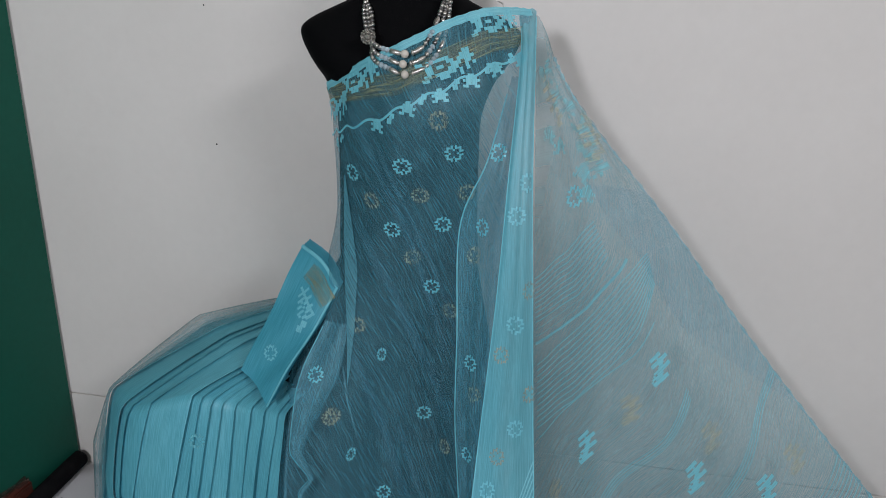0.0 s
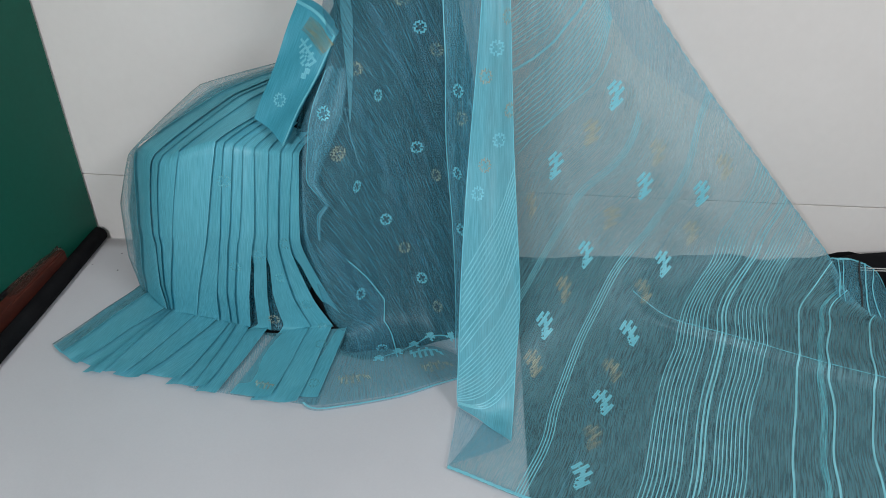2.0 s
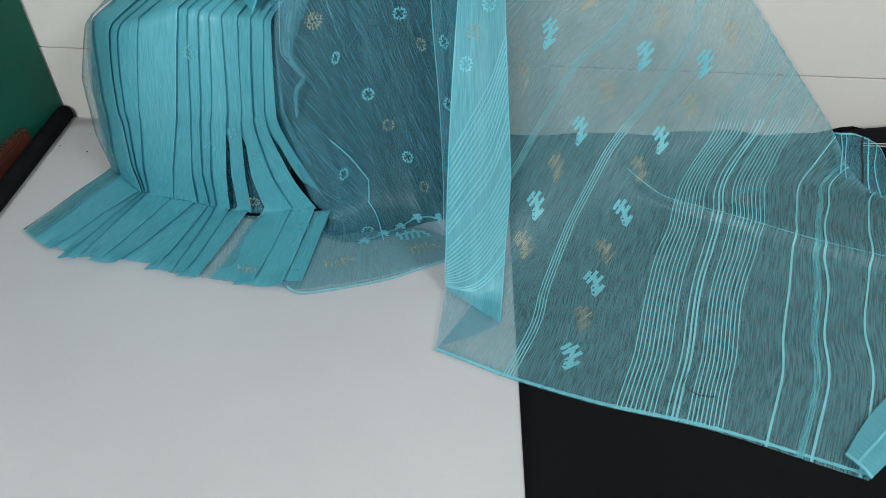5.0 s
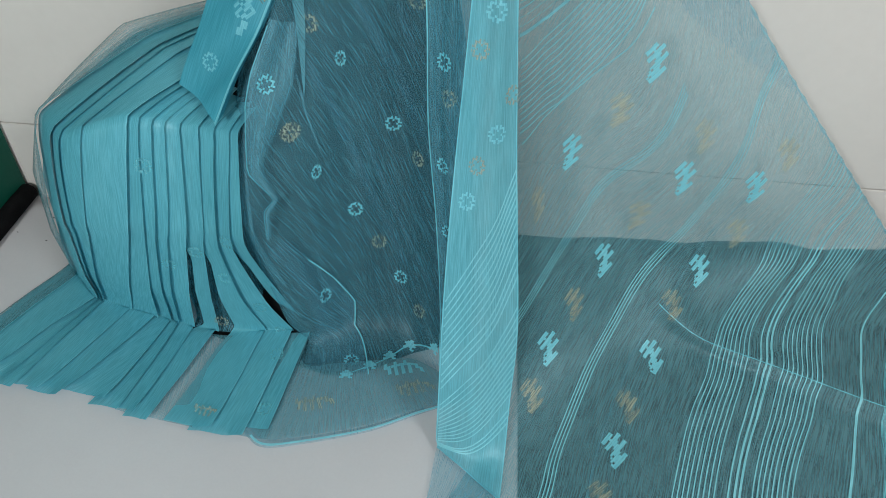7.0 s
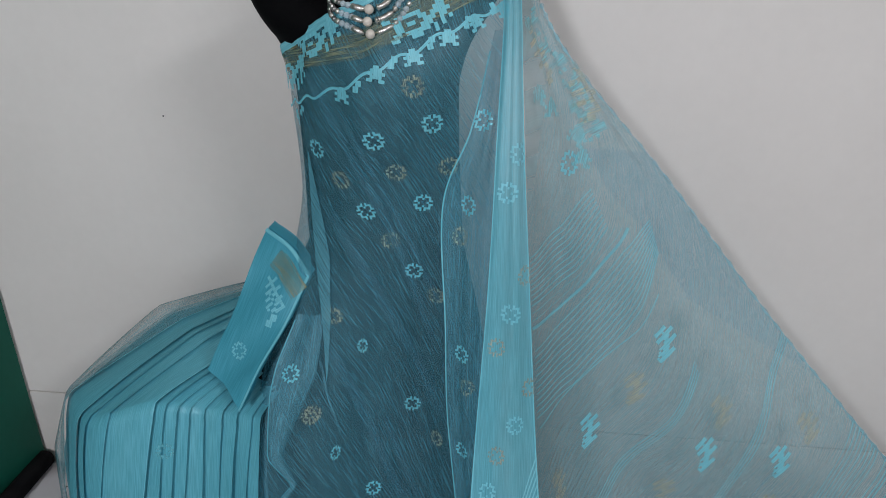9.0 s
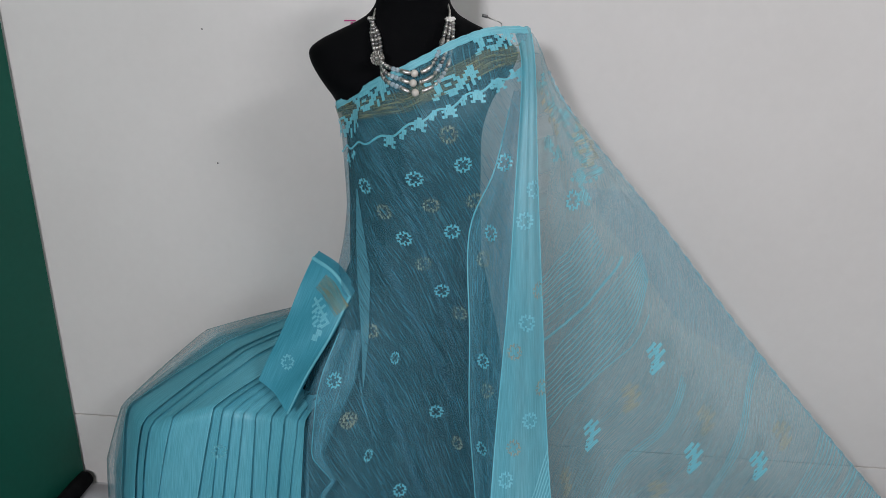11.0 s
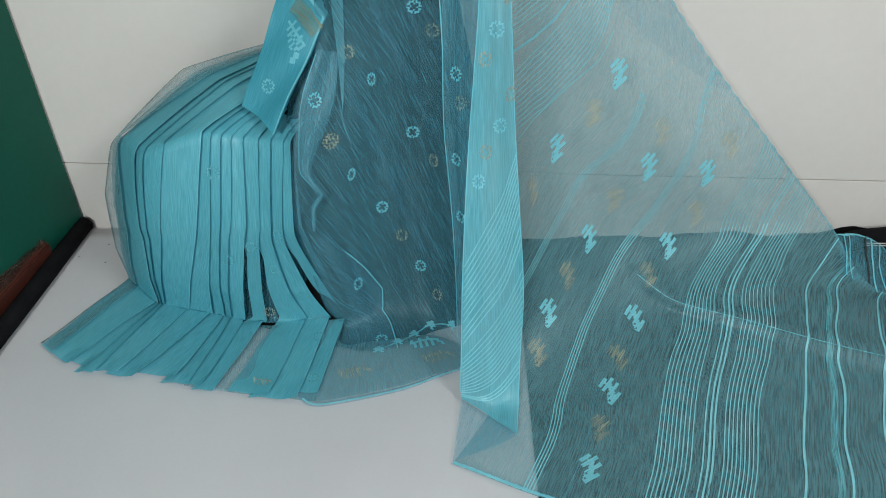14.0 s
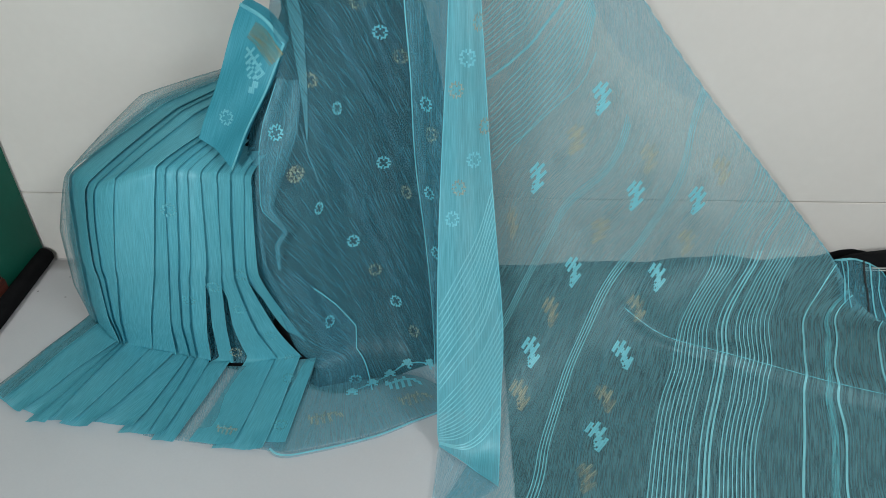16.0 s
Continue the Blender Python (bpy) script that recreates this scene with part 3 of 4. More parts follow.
# ---- the dressed mannequin ----
def mannequin():
    # height, half width, half depth, centre y
    rings = [(0.42, 0.135, 0.085, 1.235), (0.50, 0.135, 0.083, 1.235), (0.60, 0.112, 0.072, 1.215), (0.68, 0.110, 0.066, 1.20),
             (0.76, 0.106, 0.070, 1.19), (0.83, 0.105, 0.086, 1.185), (0.885, 0.106, 0.094, 1.185), (0.93, 0.120, 0.088, 1.187),
             (0.965, 0.142, 0.085, 1.185), (0.990, 0.156, 0.072, 1.19), (1.008, 0.157, 0.064, 1.19), (1.022, 0.140, 0.060, 1.19),
             (1.035, 0.113, 0.057, 1.19), (1.048, 0.085, 0.055, 1.19), (1.062, 0.064, 0.053, 1.19), (1.085, 0.0525, 0.052, 1.188),
             (1.13, 0.050, 0.051, 1.185), (1.165, 0.049, 0.050, 1.183), (1.172, 0.040, 0.041, 1.183)]
    zs = np.array([r[0] for r in rings])
    bm = bmesh.new()
    loops = []
    ts = np.linspace(0, 1, 75)
    for row in spline(np.array(rings), ts):
        z, hw, hd, cy = row
        loop = []
        for k in range(56):
            a = 2 * math.pi * k / 56
            c, s = math.cos(a), math.sin(a)
            e = 1.0 if z < 0.95 else 0.9
            x = -0.032 + hw * math.copysign(abs(c) ** e, c)
            y = cy + hd * math.copysign(abs(s) ** e, s)
            if s < 0:
                for side in (-1, 1):
                    y -= 0.014 * math.exp(-((x + 0.032 - side * 0.055) / 0.035) ** 2 - ((z - 0.875) / 0.04) ** 2)
            loop.append(bm.verts.new((x, y, z)))
        loops.append(loop)
    for a, b in zip(loops, loops[1:]):
        for k in range(56):
            bm.faces.new((a[k], a[(k + 1) % 56], b[(k + 1) % 56], b[k]))
    bm.faces.new(loops[0][::-1])
    bm.faces.new(loops[-1])
    ob = smooth(part("mannequin", bm, torso_mat, None))
    return tagged(ob, "black flocked headless female torso mannequin dressed in a sari", "mannequin")


mannequin()


def underskirt():
    """A black skirt under the sheer cloth, from the hips to the floor, its front hem laid forward."""
    front = FRONT.net[2:7, 1:].copy()
    front[:, :, 1] += 0.014
    front[4, :, 2] = 0.0058
    front[4, :, 1] += 0.01
    hem = front[4:5].copy()
    hem[0, :, :2] = [(-0.160, 1.012), (-0.100, 0.996), (-0.03, 1.012), (0.03, 1.045), (0.125, 1.07)]
    front[4, :, 1] = np.maximum(front[4, :, 1], hem[0, :, 1] + 0.02)
    hem[0, :, 2] = 0.0048
    front[:, 0, 0] += (0.008, 0.012, 0.004, 0.008, 0.0)
    front[0, :, 0] = front[0, :, 0] * 0.8 - 0.012
    front[0, 4, :2] = (0.065, 1.13)
    front[1, 4, :2] = (0.112, 1.09)
    bm = bmesh.new()
    nets = np.concatenate([front, hem])
    behind = nets[:, :1] + np.array([(0, 0.03, 0), (-0.03, 0.05, 0), (-0.16, 0.06, 0), (-0.20, 0.07, 0), (-0.22, 0.07, 0), (-0.21, 0.09, 0)])[:, None]
    nets = np.concatenate([behind, nets], axis=1)
    cloth = Cloth(nets)
    back = np.array([(0.06, 1.32, 0), (-0.04, 1.36, 0), (-0.13, 1.32, 0)])
    grid = []
    for v in np.linspace(0, 1, 60):
        row = cloth.base(np.linspace(0, 1, 40), np.full(40, v))
        z = row[:, 2].mean()
        rear = [(x, y - 0.06 * min(1, max(0, (z - 0.35) / 0.3)), max(0.0045, z)) for x, y, _ in back]
        ring = spline(np.array([tuple(row[-1])] + rear + [tuple(row[0])]), np.linspace(0, 1, 16))[1:-1]
        pts = np.concatenate([row, ring])
        pts[:, 2] = np.maximum(pts[:, 2], 0.0045)
        grid.append([bm.verts.new(p) for p in pts])
    n = len(grid[0])
    for a, b in zip(grid, grid[1:]):
        for k in range(n):
            bm.faces.new((a[k], a[(k + 1) % n], b[(k + 1) % n], b[k]))
    bmesh.ops.recalc_face_normals(bm, faces=bm.faces[:])
    ob = smooth(part("underskirt", bm, black_cloth, None))
    return tagged(ob, "black cotton underskirt showing dark through the sheer sari", "skirt")


underskirt()

# ---- the sari ----
sari = thing("sari", (0.0, 1.1, 0.0), "sheer aqua blue handwoven cotton sari draped on the mannequin and floor", "sari")


def pleat_panel(i):
    """One knife pleat: it starts under its neighbour, rises to a sharp free edge and turns back under itself."""
    rnd = random.Random(40 + i)
    vs = np.concatenate([np.linspace(0, 0.96, 110), np.linspace(0.965, 1.0 - rnd.uniform(0, 0.03), 8)])
    left = np.interp(vs, PLEAT_LEVELS, PLEAT_EDGES[i])
    right = np.interp(vs, PLEAT_LEVELS, PLEAT_EDGES[i + 1])
    wide = np.maximum(right - left, 0.02)
    under = 0.7 if i not in (9, 10, 12) else np.interp(vs, (0.42, 0.5, 0.70, 0.76), (0.7, -0.10, -0.30, -0.2 if i == 10 else 0.6))
    fs = np.array((0.0, 0.25, 0.45, 0.62, 0.78, 0.9, 0.985, 1.0, 0.97, 0.70))
    rise = np.array((-0.9, -0.55, -0.2, 0.1, 0.42, 0.7, 0.97, 1.0, 0.80, 0.1))
    start = (left - wide * under)[:, None]
    uu = start + (right[:, None] - start) * fs[None, :]
    vv = np.repeat(vs[:, None], len(fs), axis=1)
    k = np.interp(vv, (0, 0.1, 0.28, 0.45, 0.68, 0.8, 1), (0.0026, 0.0042, 0.0055, 0.0062, 0.0060, 0.0056, 0.005)) * rnd.uniform(0.8, 1.25) * (0.7 if i < 5 else 1.0)
    p = PLEATS.base(np.clip(uu, 0, 1).ravel(), vv.ravel())
    n = PLEATS.normal(np.clip(uu, 0.01, 0.99).ravel(), vv.ravel())
    ease = rnd.uniform(0, 6.28)
    wave = 0.0012 * np.sin(9 * vv + ease) + 0.0005 * np.sin(31 * vv + 20 * uu + ease)
    p += n * (k * rise[None, :] + wave + 0.004).reshape(-1, 1)
    lap = np.clip((vv - 0.93) / 0.07, 0, 1) * (0.003 + 0.003 * np.sin(9 * uu * 6.28 + i))
    p[:, 2] += np.maximum(lap, 0).ravel()
    p[:, 2] = np.maximum(p[:, 2], 0.0056 + 0.0004 * (i % 3) + 0.004 * np.clip(np.tile(rise, len(vs)), 0, 1))
    mesh = bpy.data.meshes.new("pleat")
    nu = len(fs)
    idx = np.arange(nu * len(vs)).reshape(len(vs), nu)
    mesh.from_pydata(p.tolist(), [], np.stack([idx[:-1, :-1], idx[1:, :-1], idx[1:, 1:], idx[:-1, 1:]], -1).reshape(-1, 4).tolist())
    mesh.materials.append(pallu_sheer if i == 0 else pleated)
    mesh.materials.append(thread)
    # column beside the free edge: the fold's highlight painted in thread colour
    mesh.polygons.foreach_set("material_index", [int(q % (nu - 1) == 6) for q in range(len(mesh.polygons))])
    layer = mesh.uv_layers.new(name="weave")
    loops = np.empty(len(mesh.loops), int)
    mesh.loops.foreach_get("vertex_index", loops)
    uv = np.stack([(fs[None, :] * wide[:, None] * 0.62 + i).ravel(), vv.ravel() * 1.15], -1)
    layer.data.foreach_set("uv", uv[loops].ravel())
    sharp = np.zeros(len(mesh.edges), bool)
    ends = np.empty(len(mesh.edges) * 2, int)
    mesh.edges.foreach_get("vertices", ends)
    sharp[((ends.reshape(-1, 2) % nu) == 7).all(1)] = True
    mesh.polygons.foreach_set("use_smooth", [True] * len(mesh.polygons))
    mesh.edges.foreach_set("use_edge_sharp", sharp)
    return mesh


skirt_pleats = thing("skirt_pleats", (0, 0, 0), "", "")
skirt_pleats.parent = sari
skirt_pleats.matrix_parent_inverse = Matrix.Translation(-sari.location)
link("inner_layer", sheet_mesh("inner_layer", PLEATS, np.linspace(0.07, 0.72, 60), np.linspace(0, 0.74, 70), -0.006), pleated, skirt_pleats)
link("inner_layer", sheet_mesh("inner_layer", PLEATS, np.linspace(0.70, 1, 40), np.linspace(0.3, 0.72, 50), -0.009), sheer, skirt_pleats)
link("inner_layer", sheet_mesh("inner_layer", PLEATS, np.linspace(0.6, 1, 30), np.linspace(0.73, 0.985, 24), -0.001), pallu_sheer, skirt_pleats)
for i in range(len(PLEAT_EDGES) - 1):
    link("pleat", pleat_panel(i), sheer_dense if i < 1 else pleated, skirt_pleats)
front_drape = link("front_drape", sheet_mesh("front_drape", FRONT, np.linspace(0, 1, 90), np.linspace(0, 1, 150)), sheer, sari, "single sheer layer over the torso")
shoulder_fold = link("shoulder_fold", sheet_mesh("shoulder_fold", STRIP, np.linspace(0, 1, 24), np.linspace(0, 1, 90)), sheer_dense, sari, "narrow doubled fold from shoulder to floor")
hem_layer = link("hem_layer", sheet_mesh("hem_layer", FRONT, np.linspace(0.05, 1, 70), np.linspace(0.885, 0.99, 20), -0.002), pallu_sheer, sari, "second sheer layer at the hem")
wing = link("side_fold", sheet_mesh("side_fold", WING, np.linspace(0, 1, 24), np.linspace(0, 1, 40)), sheer, sari, "loose sheer fold at the hip")
inner_fold = link("inner_fold", sheet_mesh("inner_fold", BAND, np.linspace(0, 1, 24), np.linspace(0, 1, 70)), sheer, sari)
pallu = link("pallu", sheet_mesh("pallu", PALLU, np.linspace(0, 1, 130), np.linspace(0, 1, 180)), pallu_sheer, sari, "wide sheer end piece spread from shoulder over the floor")


# ---- woven decoration ----
def frame_on(cloth, u, v):
    """Metres across and down the cloth, turned into its own parameters."""
    e = 0.01
    p = cloth.base([u, min(1, u + e), u], [v, v, min(1, v + e)])
    q = cloth.base([u, max(0, u - e), u], [v, v, max(0, v - e)])
    ju, jv = (p[1] - q[1]) / (min(1, u + e) - max(0, u - e)), (p[2] - q[2]) / (min(1, v + e) - max(0, v - e))
    ex = ju / np.linalg.norm(ju)
    ey = jv - ex * (jv @ ex)
    ey /= np.linalg.norm(ey)
    return np.linalg.inv(np.array([[ju @ ex, jv @ ex], [ju @ ey, jv @ ey]]))


def glyph(name, cloth, u, v, rows, cell, material, parent, turn=0.0, lift=0.002, squeeze=1.0, label=""):
    """A motif of woven blocks laid on the cloth at (u, v)."""
    back = frame_on(cloth, u, v)
    c, s = math.cos(radians(turn)), math.sin(radians(turn))
    h, w = len(rows), max(len(r) for r in rows)
    pts, quads, uvs = [], [], []
    rnd = random.Random(int(u * 1000) + int(v * 7000))
    for j, row in enumerate(rows):
        for i, ch in enumerate(row):
            if ch != "X":
                continue
            x0, y0 = (i - w / 2) * cell * squeeze, (j - h / 2) * cell
            g = cell * 0.06 * rnd.uniform(-1, 1)
            for x, y in ((x0 + g, y0), (x0 + g, y0 + cell), (x0 + cell * squeeze + g, y0 + cell), (x0 + cell * squeeze + g, y0)):
                pts.append(back @ (c * x - s * y, s * x + c * y) + (u, v))
                uvs.append((x + u, y + v))
            k = len(pts) - 4
            quads.append((k, k + 1, k + 2, k + 3))
    pts = np.clip(np.array(pts), 0, 1)
    mesh = bpy.data.meshes.new(name)
    mesh.from_pydata(cloth.at(pts[:, 0], pts[:, 1], lift).tolist(), [], quads)
    layer = mesh.uv_layers.new(name="weave")
    layer.data.foreach_set("uv", np.array(uvs).ravel())
    return link(name, mesh, material, parent, label)


def ribbon(name, cloth, us, vs, width, material, parent, lift=0.0016, label="", steps=60, wave=0.0, follow=False):
    """A woven line that follows the cloth through the given parameters."""
    t = np.linspace(0, 1, steps)
    k = np.linspace(0, 1, len(us))
    u, v = np.clip(np.interp(t, k, us), 0, 1), np.clip(np.interp(t, k, vs), 0, 1)
    p = cloth.at(u, v, lift)
    n = cloth.normal(u, v)
    d = np.gradient(p, axis=0)
    side = np.cross(n, d)
    side /= np.linalg.norm(side, axis=1, keepdims=True) + 1e-12
    w = width / 2 * (1 + wave * np.sin(np.arange(steps) * 1.9))[:, None]
    if follow:  # threads crowd together where the cloth is pulled aslant
        across = cloth.base(np.clip(u + 0.01, 0, 1), v) - cloth.base(np.clip(u - 0.01, 0, 1), v)
        lean = np.linalg.norm(np.cross(across, d), axis=1) / (np.linalg.norm(across, axis=1) * np.linalg.norm(d, axis=1) + 1e-12)
        w = w * np.clip(lean, 0.3, 1)[:, None]
    pts = np.concatenate([p + side * w, p - side * w])
    pts[:, 2] = np.maximum(pts[:, 2], 0.005 + lift)
    quads = [(i, i + 1, steps + i + 1, steps + i) for i in range(steps - 1)]
    mesh = bpy.data.meshes.new(name)
    mesh.from_pydata(pts.tolist(), [], quads)
    run = np.concatenate([[0], np.linalg.norm(np.diff(p, axis=0), axis=1).cumsum()])
    uv = np.concatenate([np.stack([np.zeros(steps), run], -1), np.stack([np.full(steps, width), run], -1)])
    layer = mesh.uv_layers.new(name="weave")
    loops = np.empty(len(mesh.loops), int)
    mesh.loops.foreach_get("vertex_index", loops)
    layer.data.foreach_set("uv", uv[loops].ravel())
    mesh.polygons.foreach_set("use_smooth", [True] * len(mesh.polygons))
    return link(name, mesh, material, parent, label)


def lap(name, cloth, left, right, material, parent, lift=0.003, label="", steps=50, cols=8):
    """A second layer of cloth between two lines drawn on the sheet, each a pair of lists (us, vs)."""
    t = np.linspace(0, 1, steps)
    edge = [[np.interp(t, np.linspace(0, 1, len(line[c])), line[c]) for c in (0, 1)] for line in (left, right)]
    k = np.linspace(0, 1, cols)
    uu, vv = (np.clip(edge[0][c][:, None] * (1 - k) + edge[1][c][:, None] * k, 0, 1) for c in (0, 1))
    p = cloth.at(uu.ravel(), vv.ravel(), lift)
    idx = np.arange(steps * cols).reshape(steps, cols)
    mesh = bpy.data.meshes.new(name)
    mesh.from_pydata(p.tolist(), [], np.stack([idx[:-1, :-1], idx[1:, :-1], idx[1:, 1:], idx[:-1, 1:]], -1).reshape(-1, 4).tolist())
    layer = mesh.uv_layers.new(name="weave")
    loops = np.empty(len(mesh.loops), int)
    mesh.loops.foreach_get("vertex_index", loops)
    uv = np.stack([cloth.thread_at(uu.ravel(), vv.ravel()) * 0.4 + 0.3, vv.ravel()], -1)
    layer.data.foreach_set("uv", uv[loops].ravel())
    mesh.polygons.foreach_set("use_smooth", [True] * len(mesh.polygons))
    return link(name, mesh, material, parent, label)


def warp_line(cloth, w, width, parent, v0=0.0, v1=1.0, material=None, lift=0.0016, reach=1.0):
    """A stripe along one warp thread, from v0 to v1, where that thread lies on the sheet."""
    v = np.linspace(v0, v1, 120)
    u = cloth.along(w, v)
    ok = (u >= 0.0) & (u <= reach)
    if ok.sum() < 4:
        return
    ribbon("stripe", cloth, u[ok], v[ok], width, material or stripe_thread, parent, lift, steps=int(20 + 70 * ok.mean()), follow=True)


RING = ("...X.X...", ".XXX.XXX.", ".X..X..X.", "XX.....XX", "..X...X..", "XX.....XX", ".X..X..X.", ".XXX.XXX.", "...X.X...")
SPRIG = ("...XX........", "...XX..XX....", "XX.XX..XX....", "XX.XXX.XX....", "XXXXXXXXX....", "XX.XXXXXX..XX", "XX.XX.XXXX.XX", "XX.XX..XXXXXX", "...XX..XXXXXX", ".......X.XXXX", "........XXXXX", ".........X.XX", "..........XXX")
FLOWER = ("..XX..", ".XXXX.", "XXXXXX", ".XXXX.", "XX..XX")
LEAF = (".XX", ".XX", "XX.", "XX.")
BEAST = ("X............XX.", "XX.XXXXXX...XXX.", ".XXX....XX.XXXXX", "..XX.XX..XXX.XX.", "..XX....XXX..X.X", ".XX.XXXXXX.X.X..", "XX...XXX...X....")
FRINGE = ("..X..X......", "..X..X..X...", "XXXXXXXXXXXX", "..X.X.X.XX.X", "..X.XX.X.X.X", "....X.X.X.XX", "......X.X.X.", "........XX..")
COMB = ("X..X..X....", "XXXXXXXXXX.", ".X.X.X.X.XX", ".X.X.X.X..X", "...X.X.X...")

# rings on the front: pale ones and gold ones
for u, v in ((0.413, 0.198), (0.614, 0.201), (0.795, 0.193), (0.583, 0.283), (0.776, 0.283), (0.737, 0.348), (0.537, 0.419), (0.724, 0.485),
             (0.578, 0.583), (0.745, 0.682), (0.465, 0.880), (0.456, 0.534), (0.368, 0.693)):
    glyph("motif", FRONT, u, v, RING, 0.0028, thread, front_drape, 8, squeeze=0.6 if v in (0.419, 0.534) else 1.0, label="pale woven ring motif")
for u, v in ((0.687, 0.246), (0.853, 0.246), (0.660, 0.318), (0.452, 0.383), (0.375, 0.494), (0.730, 0.145), (0.502, 0.238), (0.811, 0.371),
             (0.826, 0.516), (0.660, 0.629), (0.822, 0.737)):
    glyph("motif", FRONT, u, v, RING, 0.0028, zari, front_drape, 8, label="gold woven ring motif")
for u, v, m in ((0.046, 0.13, thread), (0.40, 0.281, thread), (0.20, 0.323, zari), (0.35, 0.466, thread), (0.46, 0.516, zari), (0.3, 0.62, thread), (0.3, 0.72, thread)):
    glyph("motif", BAND, max(0.3, u), v, RING, 0.0028, m, inner_fold, 5, squeeze=0.8)
for u, v, m in ((0.40, 0.261, thread), (0.50, 0.351, thread), (0.62, 0.442, thread), (0.75, 0.233, thread), (0.9, 0.411, zari), (0.33, 0.476, zari),
                (0.25, 0.378, zari), (0.22, 0.519, thread), (0.85, 0.323, zari)):
    glyph("motif", STRIP, u, v, RING, 0.0028, m, shoulder_fold, 5, squeeze=0.85)

# border of the front: selvage, gold band, beasts and a flowering vine
across = np.linspace(0.10, 1, 9)
ribbon("selvage", FRONT, across, np.full(9, 0.006), 0.011, thread, front_drape, 0.002, "pale aqua selvage", 80, 0.08)
gold_us = np.array((0.12, 0.3, 0.456, 0.579, 0.75, 0.85, 0.95, 1.0))
ribbon("gold_band", FRONT, gold_us, np.array((0.036, 0.048, 0.062, 0.070, 0.060, 0.054, 0.054, 0.056)), 0.030, zari_band, front_drape, 0.0015, "muted gold zari band", 80)
for u, v, turn in ((0.44, 0.036, -3), (0.86, 0.022, 2)):
    glyph("motif", FRONT, u, v, BEAST, 0.0047, thread, front_drape, turn, 0.0024, label="stepped pale border motif")
for u, v, turn in ((0.29, 0.088, 0), (0.735, 0.070, 3)):
    glyph("motif", FRONT, u, v, BEAST, 0.0048, thread, front_drape, turn, 0.0024, label="stepped pale border motif")
vine_u = np.linspace(0.2, 1.0, 60)
vine_v = np.interp(vine_u, (0.2, 0.517, 0.622, 0.726, 0.822, 1.0), (0.152, 0.128, 0.112, 0.104, 0.097, 0.095)) + 0.004 * np.sin(vine_u * 62)
ribbon("vine", FRONT, vine_u, vine_v, 0.0032, thread, front_drape, 0.002, "pale woven vine", 160)
for u, v, turn in ((0.30, 0.163, 20), (0.517, 0.137, 15), (0.622, 0.118, 20), (0.726, 0.111, 10), (0.822, 0.105, 20), (0.90, 0.102, 0), (0.985, 0.104, 12)):
    glyph("motif", FRONT, u, v, FLOWER, 0.0036, thread, front_drape, turn, 0.0024, label="pale woven flower")
    if u < 0.95:
        glyph("motif", FRONT, u + 0.048, v - 0.008, LEAF, 0.0034, thread, front_drape, turn, 0.0024)
# loose diagonal folds where the sheer layer doubles
for us, vs, wide in (((0.40, 0.56, 0.80), (0.10, 0.23, 0.414), 0.012), ((0.46, 0.62, 0.84), (0.27, 0.38, 0.489), 0.016), ((0.52, 0.66, 0.86), (0.17, 0.28, 0.40), 0.008), ((0.44, 0.60, 0.78), (0.42, 0.53, 0.66), 0.014), ((0.62, 0.74, 0.88), (0.50, 0.58, 0.68), 0.009)):
    ribbon("soft_fold", FRONT, us, vs, wide, thin_sheer, front_drape, 0.003, "", 50, 0.15)
# lower border, laid on the floor
ribbon("vine", FRONT, (0.47, 0.55, 0.66, 0.78, 0.88), (0.906, 0.897, 0.88, 0.85, 0.815), 0.0025, thread, front_drape, 0.002)
for u, v in ((0.467, 0.906), (0.56, 0.893), (0.66, 0.876), (0.78, 0.846), (0.885, 0.81)):
    glyph("motif", FRONT, u, v, FLOWER, 0.0036, thread, front_drape, 10, 0.0024)
glyph("motif", FRONT, 0.735, 0.905, COMB, 0.0058, thread, front_drape, -8, 0.0024, label="stepped pale border motif")
glyph("motif", FRONT, 0.79, 0.945, COMB, 0.0058, zari, front_drape, -10, 0.0022, label="stepped gold border motif")
glyph("motif", FRONT, 0.37, 0.945, COMB, 0.0055, zari, front_drape, -4, 0.0022, label="stepped gold border motif")
ribbon("selvage", FRONT, np.linspace(0.1, 1, 9), np.full(9, 0.996), 0.004, stripe_thread, front_drape, 0.001, "", 60)

# faint rings and gold on the pleats
for u, v, m, g in ((0.78, 0.47, faint_thread, RING), (0.86, 0.52, faint_thread, RING), (0.92, 0.60, faint_thread, RING), (0.70, 0.50, faint_thread, RING), (0.82, 0.66, zari, RING),
                   (0.90, 0.44, faint_thread, RING), (0.94, 0.70, faint_thread, RING), (0.66, 0.34, faint_thread, RING), (0.83, 0.95, zari, COMB), (0.95, 0.80, faint_thread, RING), (0.97, 0.93, faint_thread, RING)):
    glyph("motif", PLEATS, u, v, g, 0.0027 if g is RING else 0.0038, m, skirt_pleats, 0, 0.0105 if v < 0.78 else 0.0085)

